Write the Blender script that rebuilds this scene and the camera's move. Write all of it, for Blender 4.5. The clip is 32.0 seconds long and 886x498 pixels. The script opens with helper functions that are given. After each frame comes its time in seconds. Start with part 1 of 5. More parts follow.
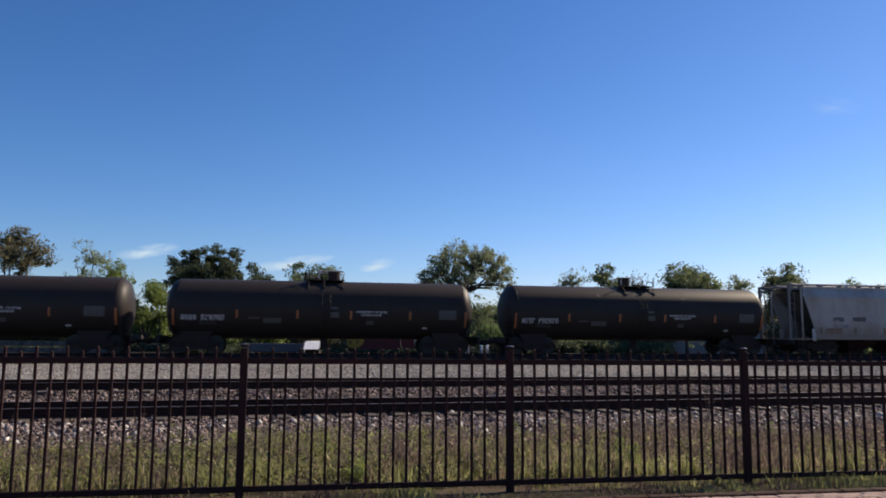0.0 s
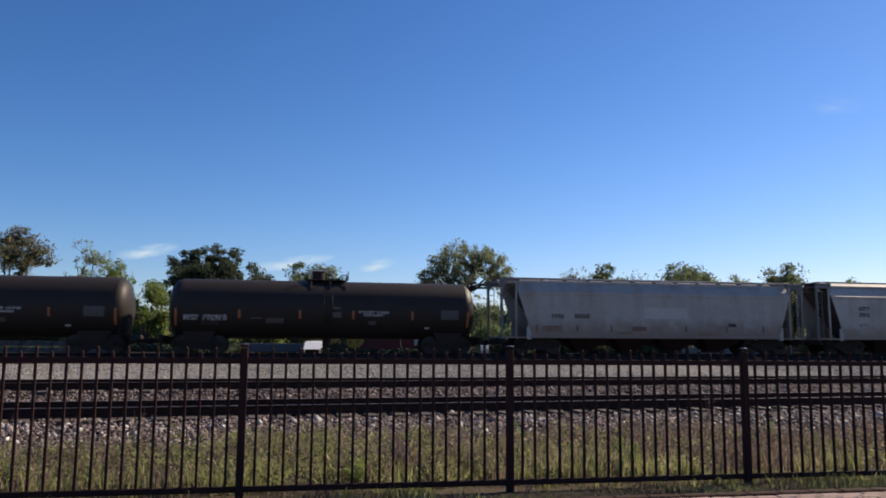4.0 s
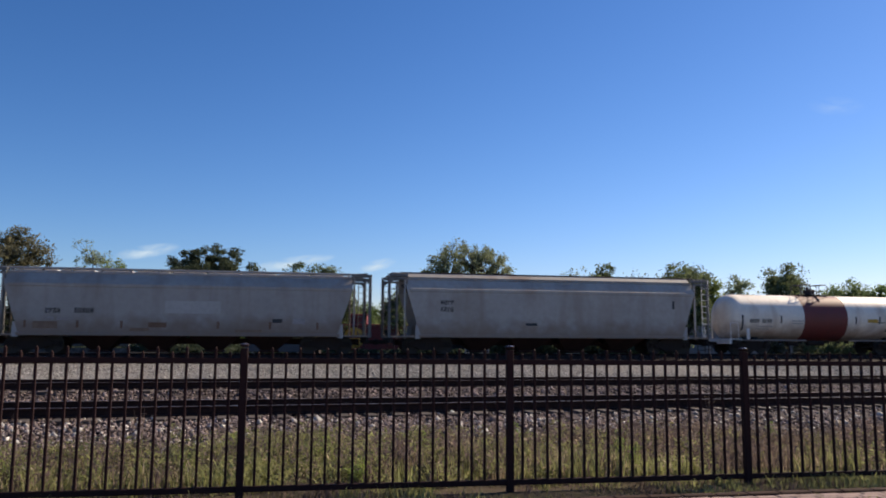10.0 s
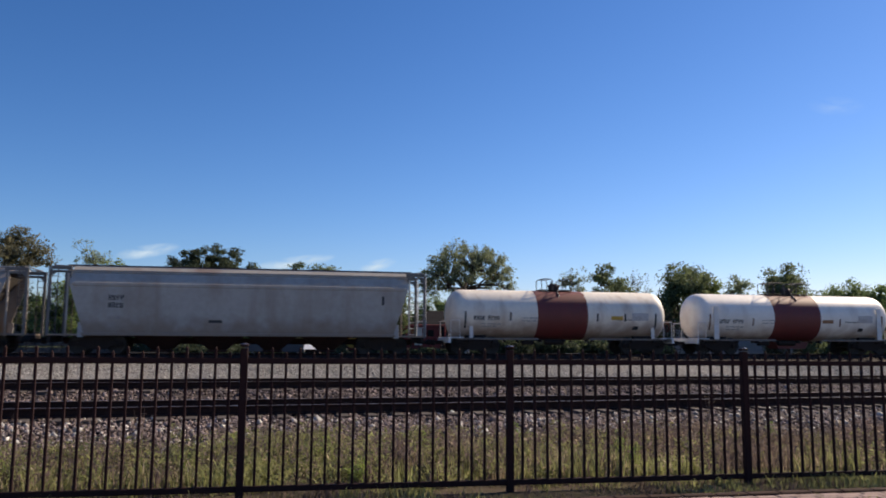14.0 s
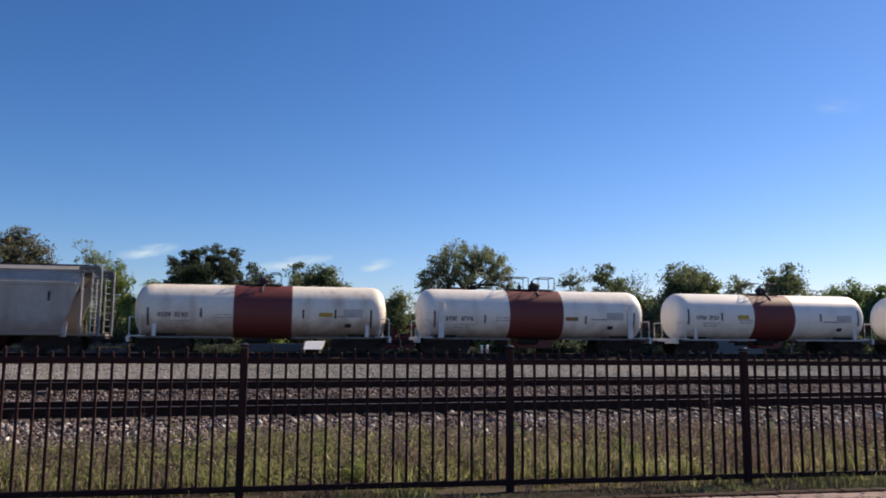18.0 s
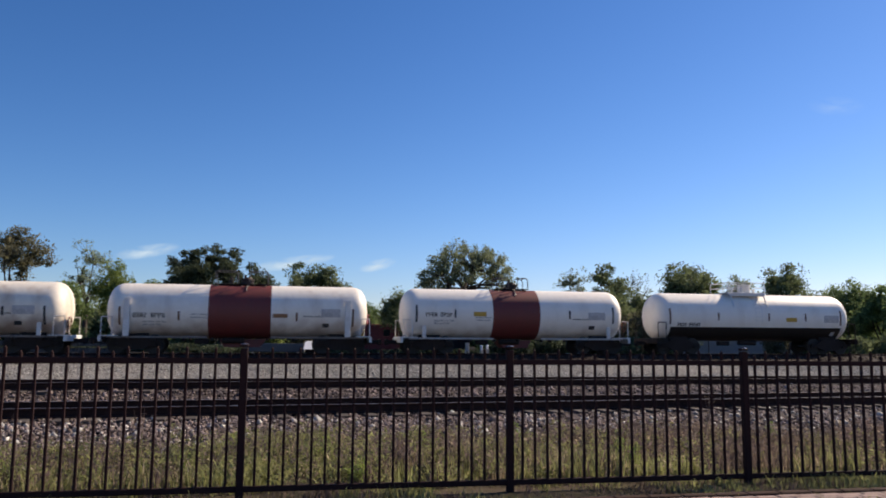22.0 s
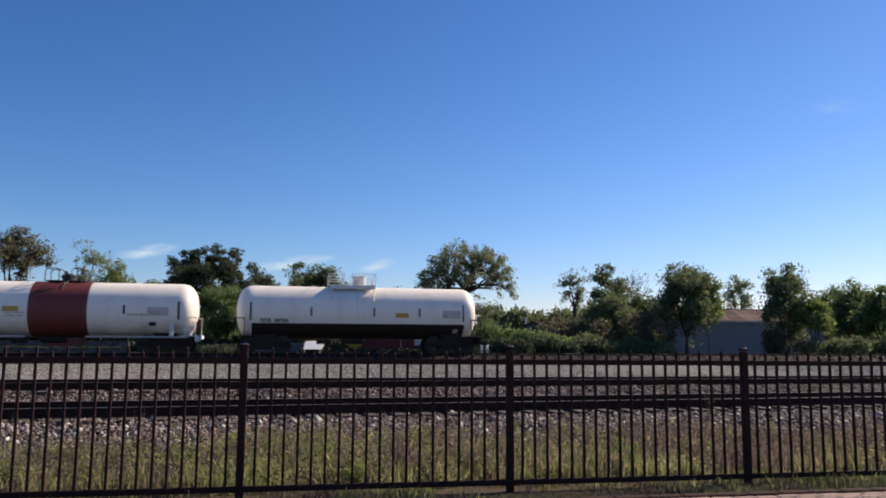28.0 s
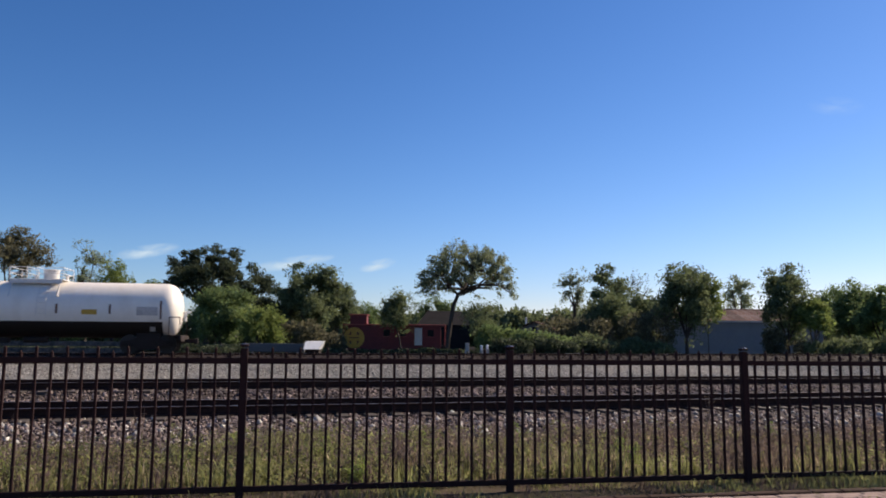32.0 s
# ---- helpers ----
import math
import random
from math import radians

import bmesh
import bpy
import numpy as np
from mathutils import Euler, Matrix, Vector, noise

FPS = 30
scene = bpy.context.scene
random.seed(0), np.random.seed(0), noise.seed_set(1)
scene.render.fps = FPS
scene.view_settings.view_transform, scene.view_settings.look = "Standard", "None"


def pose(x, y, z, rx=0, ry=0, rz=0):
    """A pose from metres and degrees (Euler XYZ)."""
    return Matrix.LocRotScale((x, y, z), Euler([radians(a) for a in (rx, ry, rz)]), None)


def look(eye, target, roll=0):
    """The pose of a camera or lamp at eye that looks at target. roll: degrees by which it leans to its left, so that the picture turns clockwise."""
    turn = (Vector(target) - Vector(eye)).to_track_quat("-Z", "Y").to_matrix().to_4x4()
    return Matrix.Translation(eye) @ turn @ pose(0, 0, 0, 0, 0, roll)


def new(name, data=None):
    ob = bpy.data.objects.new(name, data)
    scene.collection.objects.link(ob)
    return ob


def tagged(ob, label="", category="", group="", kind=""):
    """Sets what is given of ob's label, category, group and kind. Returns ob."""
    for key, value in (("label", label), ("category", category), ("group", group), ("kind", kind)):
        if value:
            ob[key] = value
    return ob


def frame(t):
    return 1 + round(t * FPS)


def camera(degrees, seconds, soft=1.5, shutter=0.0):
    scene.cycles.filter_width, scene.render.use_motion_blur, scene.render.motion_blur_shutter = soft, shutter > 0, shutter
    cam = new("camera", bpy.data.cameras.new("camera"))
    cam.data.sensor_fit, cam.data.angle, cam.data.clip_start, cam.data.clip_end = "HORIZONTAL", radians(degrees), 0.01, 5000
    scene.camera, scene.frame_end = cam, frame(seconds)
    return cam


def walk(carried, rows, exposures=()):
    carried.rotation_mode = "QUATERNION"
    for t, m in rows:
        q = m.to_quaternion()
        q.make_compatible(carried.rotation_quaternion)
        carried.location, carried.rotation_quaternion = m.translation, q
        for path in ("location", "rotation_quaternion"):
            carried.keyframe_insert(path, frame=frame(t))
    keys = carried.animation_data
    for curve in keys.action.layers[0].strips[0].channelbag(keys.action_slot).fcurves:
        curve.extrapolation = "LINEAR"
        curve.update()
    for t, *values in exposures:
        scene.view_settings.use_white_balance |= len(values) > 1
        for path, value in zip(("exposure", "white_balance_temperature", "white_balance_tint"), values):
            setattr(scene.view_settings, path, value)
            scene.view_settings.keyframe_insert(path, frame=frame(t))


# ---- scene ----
cam = camera(60.68, 32.0, soft=1.8, shutter=0.5)
CAM_POSE = pose(0, 0, 1.36, 90 + 6.914, 0, 0) @ pose(0, 0, 0, 0, 0, 0.44)
walk(cam, [(0.0, CAM_POSE), (32.0, CAM_POSE)], exposures=[(0.0, 0.5, 7300, 10), (32.0, 0.5, 7300, 10)])

# ---- daylight ----
SUN_EL, SUN_AZ = radians(36), radians(56)
world = bpy.data.worlds.new("sky")
scene.world = world
world.use_nodes = True
wn = world.node_tree.nodes
sky = wn.new("ShaderNodeTexSky")
sky.sky_type, sky.sun_disc = "NISHITA", False
sky.sun_elevation, sky.sun_rotation = SUN_EL, SUN_AZ
sky.air_density, sky.dust_density, sky.ozone_density = 1.0, 0.13, 2.5
wn["Background"].inputs["Strength"].default_value = 0.04
tint = wn.new("ShaderNodeMix")
tint.data_type, tint.blend_type = "RGBA", "MULTIPLY"
tint.inputs["Factor"].default_value, tint.inputs["B"].default_value = 1.0, (0.505, 1.03, 1.77, 1)
split, deep = wn.new("ShaderNodeSeparateColor"), wn.new("ShaderNodeCombineColor")
world.node_tree.links.new(sky.outputs["Color"], split.inputs["Color"])
for channel, power in (("Red", 1.6), ("Green", 1.25), ("Blue", 1.16)):
    depth = wn.new("ShaderNodeMath")
    depth.operation = "POWER"
    depth.inputs[1].default_value = power
    world.node_tree.links.new(split.outputs[channel], depth.inputs[0])
    world.node_tree.links.new(depth.outputs[0], deep.inputs[channel])
world.node_tree.links.new(deep.outputs["Color"], tint.inputs["A"])
world.node_tree.links.new(tint.outputs["Result"], wn["Background"].inputs["Color"])
sun_data = bpy.data.lights.new("sun", "SUN")
sun_data.energy, sun_data.angle, sun_data.color = 5.0, radians(0.53), (1.0, 0.88, 0.75)
sun = new("sun", sun_data)
sun.matrix_world = look((60 * math.sin(SUN_AZ) * math.cos(SUN_EL), 60 * math.cos(SUN_AZ) * math.cos(SUN_EL), 60 * math.sin(SUN_EL)), (0, 0, 0))


# ---- materials ----
def material(name, base, rough=0.6, metal=0.0, vary=0.25, grain=30.0, blotch=1.5, bump=0.15, second=None, coat=0.0, per_object=0.0, per_island=0.0, translucent=0.0, stain=None, stain_scale=(1.0, 1.0, 1.0), stain_amount=0.5, specular=0.5, grime=None, grime_top=1.8):
    """A surface with colour variation at two scales, optional streaky stains and fine relief."""
    m = bpy.data.materials.new(name)
    m.use_nodes = True
    nt = m.node_tree
    n, link = nt.nodes, nt.links.new
    b = n["Principled BSDF"]
    b.inputs["Roughness"].default_value, b.inputs["Metallic"].default_value = rough, metal
    b.inputs["Coat Weight"].default_value = coat
    b.inputs["Specular IOR Level"].default_value = specular
    co = n.new("ShaderNodeTexCoord")
    fine, broad = n.new("ShaderNodeTexNoise"), n.new("ShaderNodeTexNoise")
    fine.inputs["Scale"].default_value, broad.inputs["Scale"].default_value = grain, blotch
    fine.inputs["Detail"].default_value, broad.inputs["Detail"].default_value = 3, 4
    for t in (fine, broad):
        link(co.outputs["Object"], t.inputs["Vector"])
    second = second or tuple(c * 0.6 for c in base)
    mix = n.new("ShaderNodeMix")
    mix.data_type = "RGBA"
    mix.inputs["A"].default_value, mix.inputs["B"].default_value = (*base, 1), (*second, 1)
    add = n.new("ShaderNodeMath")
    add.operation = "ADD"
    ramp = n.new("ShaderNodeMapRange")
    ramp.inputs["From Min"].default_value, ramp.inputs["From Max"].default_value = 0.75, 1.25
    ramp.inputs["To Max"].default_value = min(1.0, vary * 2)
    link(fine.outputs["Fac"], add.inputs[0])
    link(broad.outputs["Fac"], add.inputs[1])
    link(add.outputs[0], ramp.inputs["Value"])
    link(ramp.outputs["Result"], mix.inputs["Factor"])
    colour = mix.outputs["Result"]
    if stain:
        mp = n.new("ShaderNodeMapping")
        mp.inputs["Scale"].default_value = stain_scale
        link(co.outputs["Object"], mp.inputs["Vector"])
        sn = n.new("ShaderNodeTexNoise")
        sn.inputs["Scale"].default_value, sn.inputs["Detail"].default_value = 1.0, 5
        link(mp.outputs["Vector"], sn.inputs["Vector"])
        sr = n.new("ShaderNodeMapRange")
        sr.inputs["From Min"].default_value, sr.inputs["From Max"].default_value = 0.5, 0.75
        sr.inputs["To Max"].default_value = stain_amount
        link(sn.outputs["Fac"], sr.inputs["Value"])
        sm = n.new("ShaderNodeMix")
        sm.data_type = "RGBA"
        link(sr.outputs["Result"], sm.inputs["Factor"])
        link(colour, sm.inputs["A"])
        sm.inputs["B"].default_value = (*stain, 1)
        colour = sm.outputs["Result"]
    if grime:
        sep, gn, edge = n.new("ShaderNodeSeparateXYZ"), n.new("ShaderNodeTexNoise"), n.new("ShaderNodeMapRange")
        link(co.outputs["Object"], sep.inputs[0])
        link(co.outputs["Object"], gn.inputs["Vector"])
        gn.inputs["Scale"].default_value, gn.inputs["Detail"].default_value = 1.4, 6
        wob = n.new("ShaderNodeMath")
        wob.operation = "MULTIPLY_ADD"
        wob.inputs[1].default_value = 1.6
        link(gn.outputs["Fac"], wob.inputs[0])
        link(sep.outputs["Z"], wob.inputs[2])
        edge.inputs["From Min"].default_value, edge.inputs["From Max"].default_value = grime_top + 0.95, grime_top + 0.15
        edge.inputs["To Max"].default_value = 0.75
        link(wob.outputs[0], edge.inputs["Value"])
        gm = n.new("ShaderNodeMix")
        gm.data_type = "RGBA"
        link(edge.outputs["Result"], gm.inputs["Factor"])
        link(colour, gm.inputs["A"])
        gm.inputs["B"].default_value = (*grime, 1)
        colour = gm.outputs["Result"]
    if per_object or per_island:
        hue = n.new("ShaderNodeHueSaturation")
        src = n.new("ShaderNodeObjectInfo").outputs["Random"] if per_object else n.new("ShaderNodeNewGeometry").outputs["Random Per Island"]
        mr = n.new("ShaderNodeMapRange")
        k = per_object or per_island
        mr.inputs["To Min"].default_value, mr.inputs["To Max"].default_value = 1 - k, 1 + k
        link(src, mr.inputs["Value"])
        link(mr.outputs["Result"], hue.inputs["Value"])
        link(colour, hue.inputs["Color"])
        colour = hue.outputs["Color"]
    link(colour, b.inputs["Base Color"])
    if bump:
        bp = n.new("ShaderNodeBump")
        bp.inputs["Strength"].default_value, bp.inputs["Distance"].default_value = bump, 0.02
        link(fine.outputs["Fac"], bp.inputs["Height"])
        link(bp.outputs["Normal"], b.inputs["Normal"])
    if translucent:
        tr, ms = n.new("ShaderNodeBsdfTranslucent"), n.new("ShaderNodeMixShader")
        link(colour, tr.inputs["Color"])
        ms.inputs["Fac"].default_value = translucent
        link(b.outputs["BSDF"], ms.inputs[1])
        link(tr.outputs["BSDF"], ms.inputs[2])
        link(ms.outputs["Shader"], n["Material Output"].inputs["Surface"])
    return m


BLACK_PAINT = material("black_tank_paint", (0.027, 0.0215, 0.0195), 0.5, vary=0.3, grain=6, blotch=0.6, bump=0.03, second=(0.034, 0.028, 0.025), specular=0.16, stain=(0.038, 0.032, 0.029), stain_scale=(1.6, 1.6, 0.35), stain_amount=0.25)
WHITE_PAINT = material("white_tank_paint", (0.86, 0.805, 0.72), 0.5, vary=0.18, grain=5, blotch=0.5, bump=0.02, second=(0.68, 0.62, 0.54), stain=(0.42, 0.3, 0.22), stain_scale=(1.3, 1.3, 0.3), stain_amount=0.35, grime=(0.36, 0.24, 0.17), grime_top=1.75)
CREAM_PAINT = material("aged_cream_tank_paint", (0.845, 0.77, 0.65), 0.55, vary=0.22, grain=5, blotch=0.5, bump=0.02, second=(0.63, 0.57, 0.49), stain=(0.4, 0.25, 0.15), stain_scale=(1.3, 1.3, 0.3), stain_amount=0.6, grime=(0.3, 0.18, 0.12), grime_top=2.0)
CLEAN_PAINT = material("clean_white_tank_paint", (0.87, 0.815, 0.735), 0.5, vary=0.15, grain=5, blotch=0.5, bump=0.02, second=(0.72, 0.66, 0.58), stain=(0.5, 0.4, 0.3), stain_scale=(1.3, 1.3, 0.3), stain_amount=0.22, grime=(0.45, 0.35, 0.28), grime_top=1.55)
RED_BAND = material("red_band_paint", (0.165, 0.03, 0.026), 0.6, vary=0.3, grain=7, blotch=0.8, bump=0.03, second=(0.12, 0.027, 0.023), stain=(0.1, 0.033, 0.028), stain_scale=(1.6, 1.6, 0.3), stain_amount=0.5)
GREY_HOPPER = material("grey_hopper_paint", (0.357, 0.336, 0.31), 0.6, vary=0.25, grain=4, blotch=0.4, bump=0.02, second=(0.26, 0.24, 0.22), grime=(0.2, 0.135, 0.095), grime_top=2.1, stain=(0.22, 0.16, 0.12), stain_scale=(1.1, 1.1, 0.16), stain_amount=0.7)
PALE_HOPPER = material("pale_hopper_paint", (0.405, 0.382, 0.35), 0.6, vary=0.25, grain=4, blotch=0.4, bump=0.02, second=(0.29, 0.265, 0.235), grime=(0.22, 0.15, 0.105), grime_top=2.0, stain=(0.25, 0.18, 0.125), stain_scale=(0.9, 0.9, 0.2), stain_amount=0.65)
ROOF_TAN = material("weathered_roof_sheet", (0.36, 0.34, 0.31), 0.65, vary=0.3, grain=3, blotch=0.45, bump=0.03, second=(0.27, 0.235, 0.2), stain=(0.17, 0.08, 0.05), stain_scale=(0.45, 0.3, 0.3), stain_amount=0.9)
PALE_PATCH = material("pale_paint_patch", (0.42, 0.405, 0.385), 0.55, vary=0.2, grain=5, blotch=1, bump=0.02)
STEEL_DARK = material("dark_running_gear_steel", (0.034, 0.025, 0.023), 0.85, metal=0.0, vary=0.4, grain=12, blotch=2, bump=0.12, second=(0.028, 0.02, 0.016), specular=0.2)
HOPPER_GEAR = material("red_brown_hopper_gear", (0.05, 0.024, 0.021), 0.85, vary=0.4, grain=8, blotch=1.5, bump=0.1, second=(0.026, 0.015, 0.014), specular=0.15)
STEEL_GREY = material("grey_painted_steel", (0.4, 0.39, 0.38), 0.6, vary=0.25, grain=10, blotch=1.5, bump=0.06, second=(0.26, 0.22, 0.19))
RUST_PATCH = material("rust_bleed_patch", (0.24, 0.16, 0.11), 0.75, vary=0.4, grain=6, blotch=1.5, bump=0.05, second=(0.17, 0.1, 0.065))
# Dark brown: the shade under the roof overhang is put into this colour.
SLOPE_STEEL = material("shade_toned_slope_sheet", (0.085, 0.07, 0.055), 0.8, vary=0.4, grain=5, blotch=0.8, bump=0.05, second=(0.045, 0.036, 0.028))
FRAME_GREY = material("grey_end_frame_paint", (0.14, 0.14, 0.135), 0.6, vary=0.3, grain=8, blotch=1.2, bump=0.05, second=(0.11, 0.1, 0.09))
SILL_STEEL = material("grimy_sill_steel", (0.22, 0.19, 0.17), 0.7, vary=0.4, grain=9, blotch=1.2, bump=0.06, second=(0.1, 0.075, 0.06))
RAIL_STEEL = material("weathered_rail_steel", (0.09, 0.085, 0.085), 0.6, vary=0.3, grain=10, blotch=1.5, bump=0.03, second=(0.05, 0.04, 0.038))
BAND_GEAR = material("dark_red_brown_fittings", (0.035, 0.018, 0.016), 0.7, vary=0.4, grain=12, blotch=2, bump=0.08, second=(0.02, 0.014, 0.013))
STEEL_WHITE = material("white_painted_steel", (0.72, 0.71, 0.69), 0.5, vary=0.25, grain=10, blotch=1.5, bump=0.05, second=(0.5, 0.45, 0.4))
WHEEL_STEEL = material("wheel_tread_steel", (0.03, 0.026, 0.024), 0.6, metal=0.3, vary=0.3, grain=14, bump=0.05)
RUST_STEEL = material("rusty_rail_side", (0.044, 0.023, 0.018), 0.9, specular=0.1, vary=0.35, grain=18, blotch=3, bump=0.15, second=(0.018, 0.011, 0.01))
RAIL_HEAD = material("worn_rail_head", (0.3, 0.27, 0.25), 0.48, metal=1.0, vary=0.3, grain=10, blotch=1.0, bump=0.03, second=(0.2, 0.15, 0.125))
TIE_WOOD = material("creosoted_tie_wood", (0.06, 0.045, 0.038), 0.9, vary=0.4, grain=14, blotch=2, bump=0.3, per_object=0.3)
ORANGE_MARK = material("orange_reflector_strip", (0.34, 0.11, 0.04), 0.5, vary=0.2, grain=12, blotch=3, bump=0.0)
DARK_MARK = material("faded_black_marking", (0.04, 0.04, 0.044), 0.6, vary=0.35, grain=12, blotch=3, bump=0.0)
BROWN_MARK = material("brown_reflector_strip", (0.18, 0.09, 0.05), 0.5, vary=0.3, grain=12, blotch=3, bump=0.0)
PALE_MARK = material("pale_stencil_paint", (0.46, 0.46, 0.47), 0.6, vary=0.35, grain=12, blotch=3, bump=0.0)
DIM_MARK = material("dim_stencil_paint", (0.075, 0.075, 0.077), 0.6, vary=0.35, grain=12, blotch=3, bump=0.0)
PANEL_MARK = material("pale_grey_data_panel", (0.55, 0.52, 0.5), 0.6, vary=0.35, grain=12, blotch=3, bump=0.0)
FADED_MARK = material("faded_grey_stencil", (0.36, 0.34, 0.34), 0.6, vary=0.35, grain=12, blotch=3, bump=0.0)
BROWN_PLATE = material("faded_brown_notice_plate", (0.3, 0.15, 0.07), 0.6, vary=0.25, grain=10, blotch=3, bump=0.0)
YELLOW_PLATE = material("ochre_notice_plate", (0.55, 0.33, 0.05), 0.5, vary=0.25, grain=10, blotch=3, bump=0.0)
FENCE_CAP = material("smooth_fence_cap_paint", (0.05, 0.04, 0.04), 0.25, vary=0.2, grain=20, blotch=4, bump=0.02, specular=0.6)
FENCE_PAINT = material("dark_fence_paint", (0.026, 0.0125, 0.012), 0.75, vary=0.3, grain=25, blotch=4, bump=0.05, second=(0.034, 0.017, 0.016), specular=0.1)


# ---- mesh tools ----
def box(bm, c, s, rot=None, bevel=0.0):
    m = Matrix.Translation(c) @ (rot or Matrix()) @ Matrix.Diagonal((*s, 1))
    g = bmesh.ops.create_cube(bm, size=1, matrix=m)
    if bevel:
        bmesh.ops.bevel(bm, geom=list({e for v in g["verts"] for e in v.link_edges}), offset=bevel, segments=1, affect="EDGES", profile=0.5)
    return bm


def rod(bm, p, q, r, r2=None, seg=8, caps=True):
    p, q = Vector(p), Vector(q)
    d = q - p
    m = Matrix.Translation((p + q) / 2) @ d.to_track_quat("Z", "Y").to_matrix().to_4x4()
    bmesh.ops.create_cone(bm, cap_ends=caps, segments=seg, radius1=r, radius2=r if r2 is None else r2, depth=d.length, matrix=m)
    return bm


def lathe(bm, profile, seg=40, centre=(0, 0, 0), arc=(0.0, 360.0)):
    """Turns a profile of (x, radius) round the x axis; arc in degrees, 0 at the side towards the viewer, 90 at the top."""
    full = arc[1] - arc[0] >= 360
    count = seg if full else seg + 1
    rings = []
    for x, r in profile:
        if r < 1e-6:
            rings.append([bm.verts.new((centre[0] + x, centre[1], centre[2]))])
            continue
        ring = []
        for i in range(count):
            a = radians(arc[0] + (arc[1] - arc[0]) * i / seg)
            ring.append(bm.verts.new((centre[0] + x, centre[1] - r * math.cos(a), centre[2] + r * math.sin(a))))
        rings.append(ring)
    for a, b in zip(rings, rings[1:]):
        for i in range(seg):
            j = (i + 1) % count
            vs = [v for v in dict.fromkeys((a[i % len(a)], a[j % len(a)], b[j % len(b)], b[i % len(b)]))]
            if len(vs) > 2:
                bm.faces.new(vs)
    return bm


def extrude_xz(bm, outline, y0, y1):
    """A flat plate: an outline of (x, z) between two y."""
    a = [bm.verts.new((x, y0, z)) for x, z in outline]
    b = [bm.verts.new((x, y1, z)) for x, z in outline]
    bm.faces.new(a)
    bm.faces.new(list(reversed(b)))
    for i in range(len(a)):
        j = (i + 1) % len(a)
        bm.faces.new((a[j], a[i], b[i], b[j]))
    return bm


def finish(bm, name, mat, smooth=False):
    bmesh.ops.recalc_face_normals(bm, faces=bm.faces[:])
    me = bpy.data.meshes.new(name)
    bm.to_mesh(me)
    bm.free()
    me.materials.append(mat)
    if smooth:
        me.shade_smooth()
        me.set_sharp_from_angle(angle=radians(35))
    return me


def part(name, bm, mat, parent, label="", smooth=False):
    ob = new(name, finish(bm, name, mat, smooth))
    ob.parent = parent
    if label:
        tagged(ob, label)
    return ob


def same_part(name, me, parent, m):
    """One more part on a shared mesh."""
    ob = new(name, me)
    ob.parent, ob.matrix_basis = parent, m
    return ob


def raw_mesh(name, verts, faces, mat):
    """A mesh from numpy arrays; all faces have the same number of corners."""
    me = bpy.data.meshes.new(name)
    k = faces.shape[1]
    me.vertices.add(len(verts))
    me.vertices.foreach_set("co", verts.astype(np.float32).ravel())
    me.loops.add(faces.size)
    me.loops.foreach_set("vertex_index", faces.astype(np.int32).ravel())
    me.polygons.add(len(faces))
    me.polygons.foreach_set("loop_start", np.arange(0, faces.size, k, dtype=np.int32))
    me.update(calc_edges=True)
    me.materials.append(mat)
    return me


def B():
    return bmesh.new()


# ---- ground, in the frame of the railway ----
TH = radians(11.62)
ALONG, ACROSS = Vector((math.cos(TH), math.sin(TH), 0)), Vector((-math.sin(TH), math.cos(TH), 0))
TRAIN_B = 40.5 * math.cos(TH) + 1.55      # centre line of the train's track, metres across
RAIL_Z = 0.42
LIFT = 0.24         # the rails stand this far above the cars' datum


def railway(a, b, z=0.0, turn=0.0):
    """A pose at a metres along and b metres across the railway."""
    p = ALONG * a + ACROSS * b
    return pose(p.x, p.y, z, 0, 0, math.degrees(TH) + turn)


GRADE = 0.0028      # the far track climbs gently to its far end


def grade(a):
    return GRADE * (max(-150.0, min(150.0, a)) - 8.0)


def ground_height(b, a=8.0):
    stops = [(-4000, 0.0), (9.5, 0.0), (12, -0.04), (13.4, -0.07), (17.0, -0.07), (18.3, 0.15), (24, 0.19), (36, 0.2), (37.4, 0.26), (39.6, 0.57), (42.8, 0.57), (44.6, 0.2), (50, 0.1), (4000, 0.1)]
    share = max(0.0, min(1.0, (b - 26) / 10, (60 - b) / 12))
    for (b0, z0), (b1, z1) in zip(stops, stops[1:]):
        if b <= b1:
            return z0 + (z1 - z0) * (b - b0) / (b1 - b0) + share * grade(a)
    return 0.1


GRASS_SOIL = material("dry_grass_soil", (0.072, 0.053, 0.045), 0.95, vary=0.5, grain=14, blotch=0.7, bump=0.5, second=(0.06375, 0.0595, 0.0255), specular=0.08)
BALLAST = material("grey_ballast_bed", (0.1105, 0.0884, 0.07956), 0.9, vary=0.5, grain=16, blotch=1.2, bump=0.9, second=(0.03868, 0.02984, 0.02652), specular=0.08)
FINE_GRAVEL = material("pale_fine_gravel", (0.206, 0.195, 0.181), 0.92, vary=0.5, grain=7, blotch=0.5, bump=0.6, second=(0.137, 0.127, 0.117), specular=0.08)
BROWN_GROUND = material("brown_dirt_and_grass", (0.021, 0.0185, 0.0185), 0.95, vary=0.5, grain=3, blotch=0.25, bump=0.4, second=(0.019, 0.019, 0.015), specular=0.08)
STONE = material("crushed_ballast_stone", (0.215, 0.175, 0.165), 0.85, vary=0.45, grain=20, blotch=6, bump=0.2, second=(0.07, 0.05, 0.047), per_island=0.8, specular=0.08)
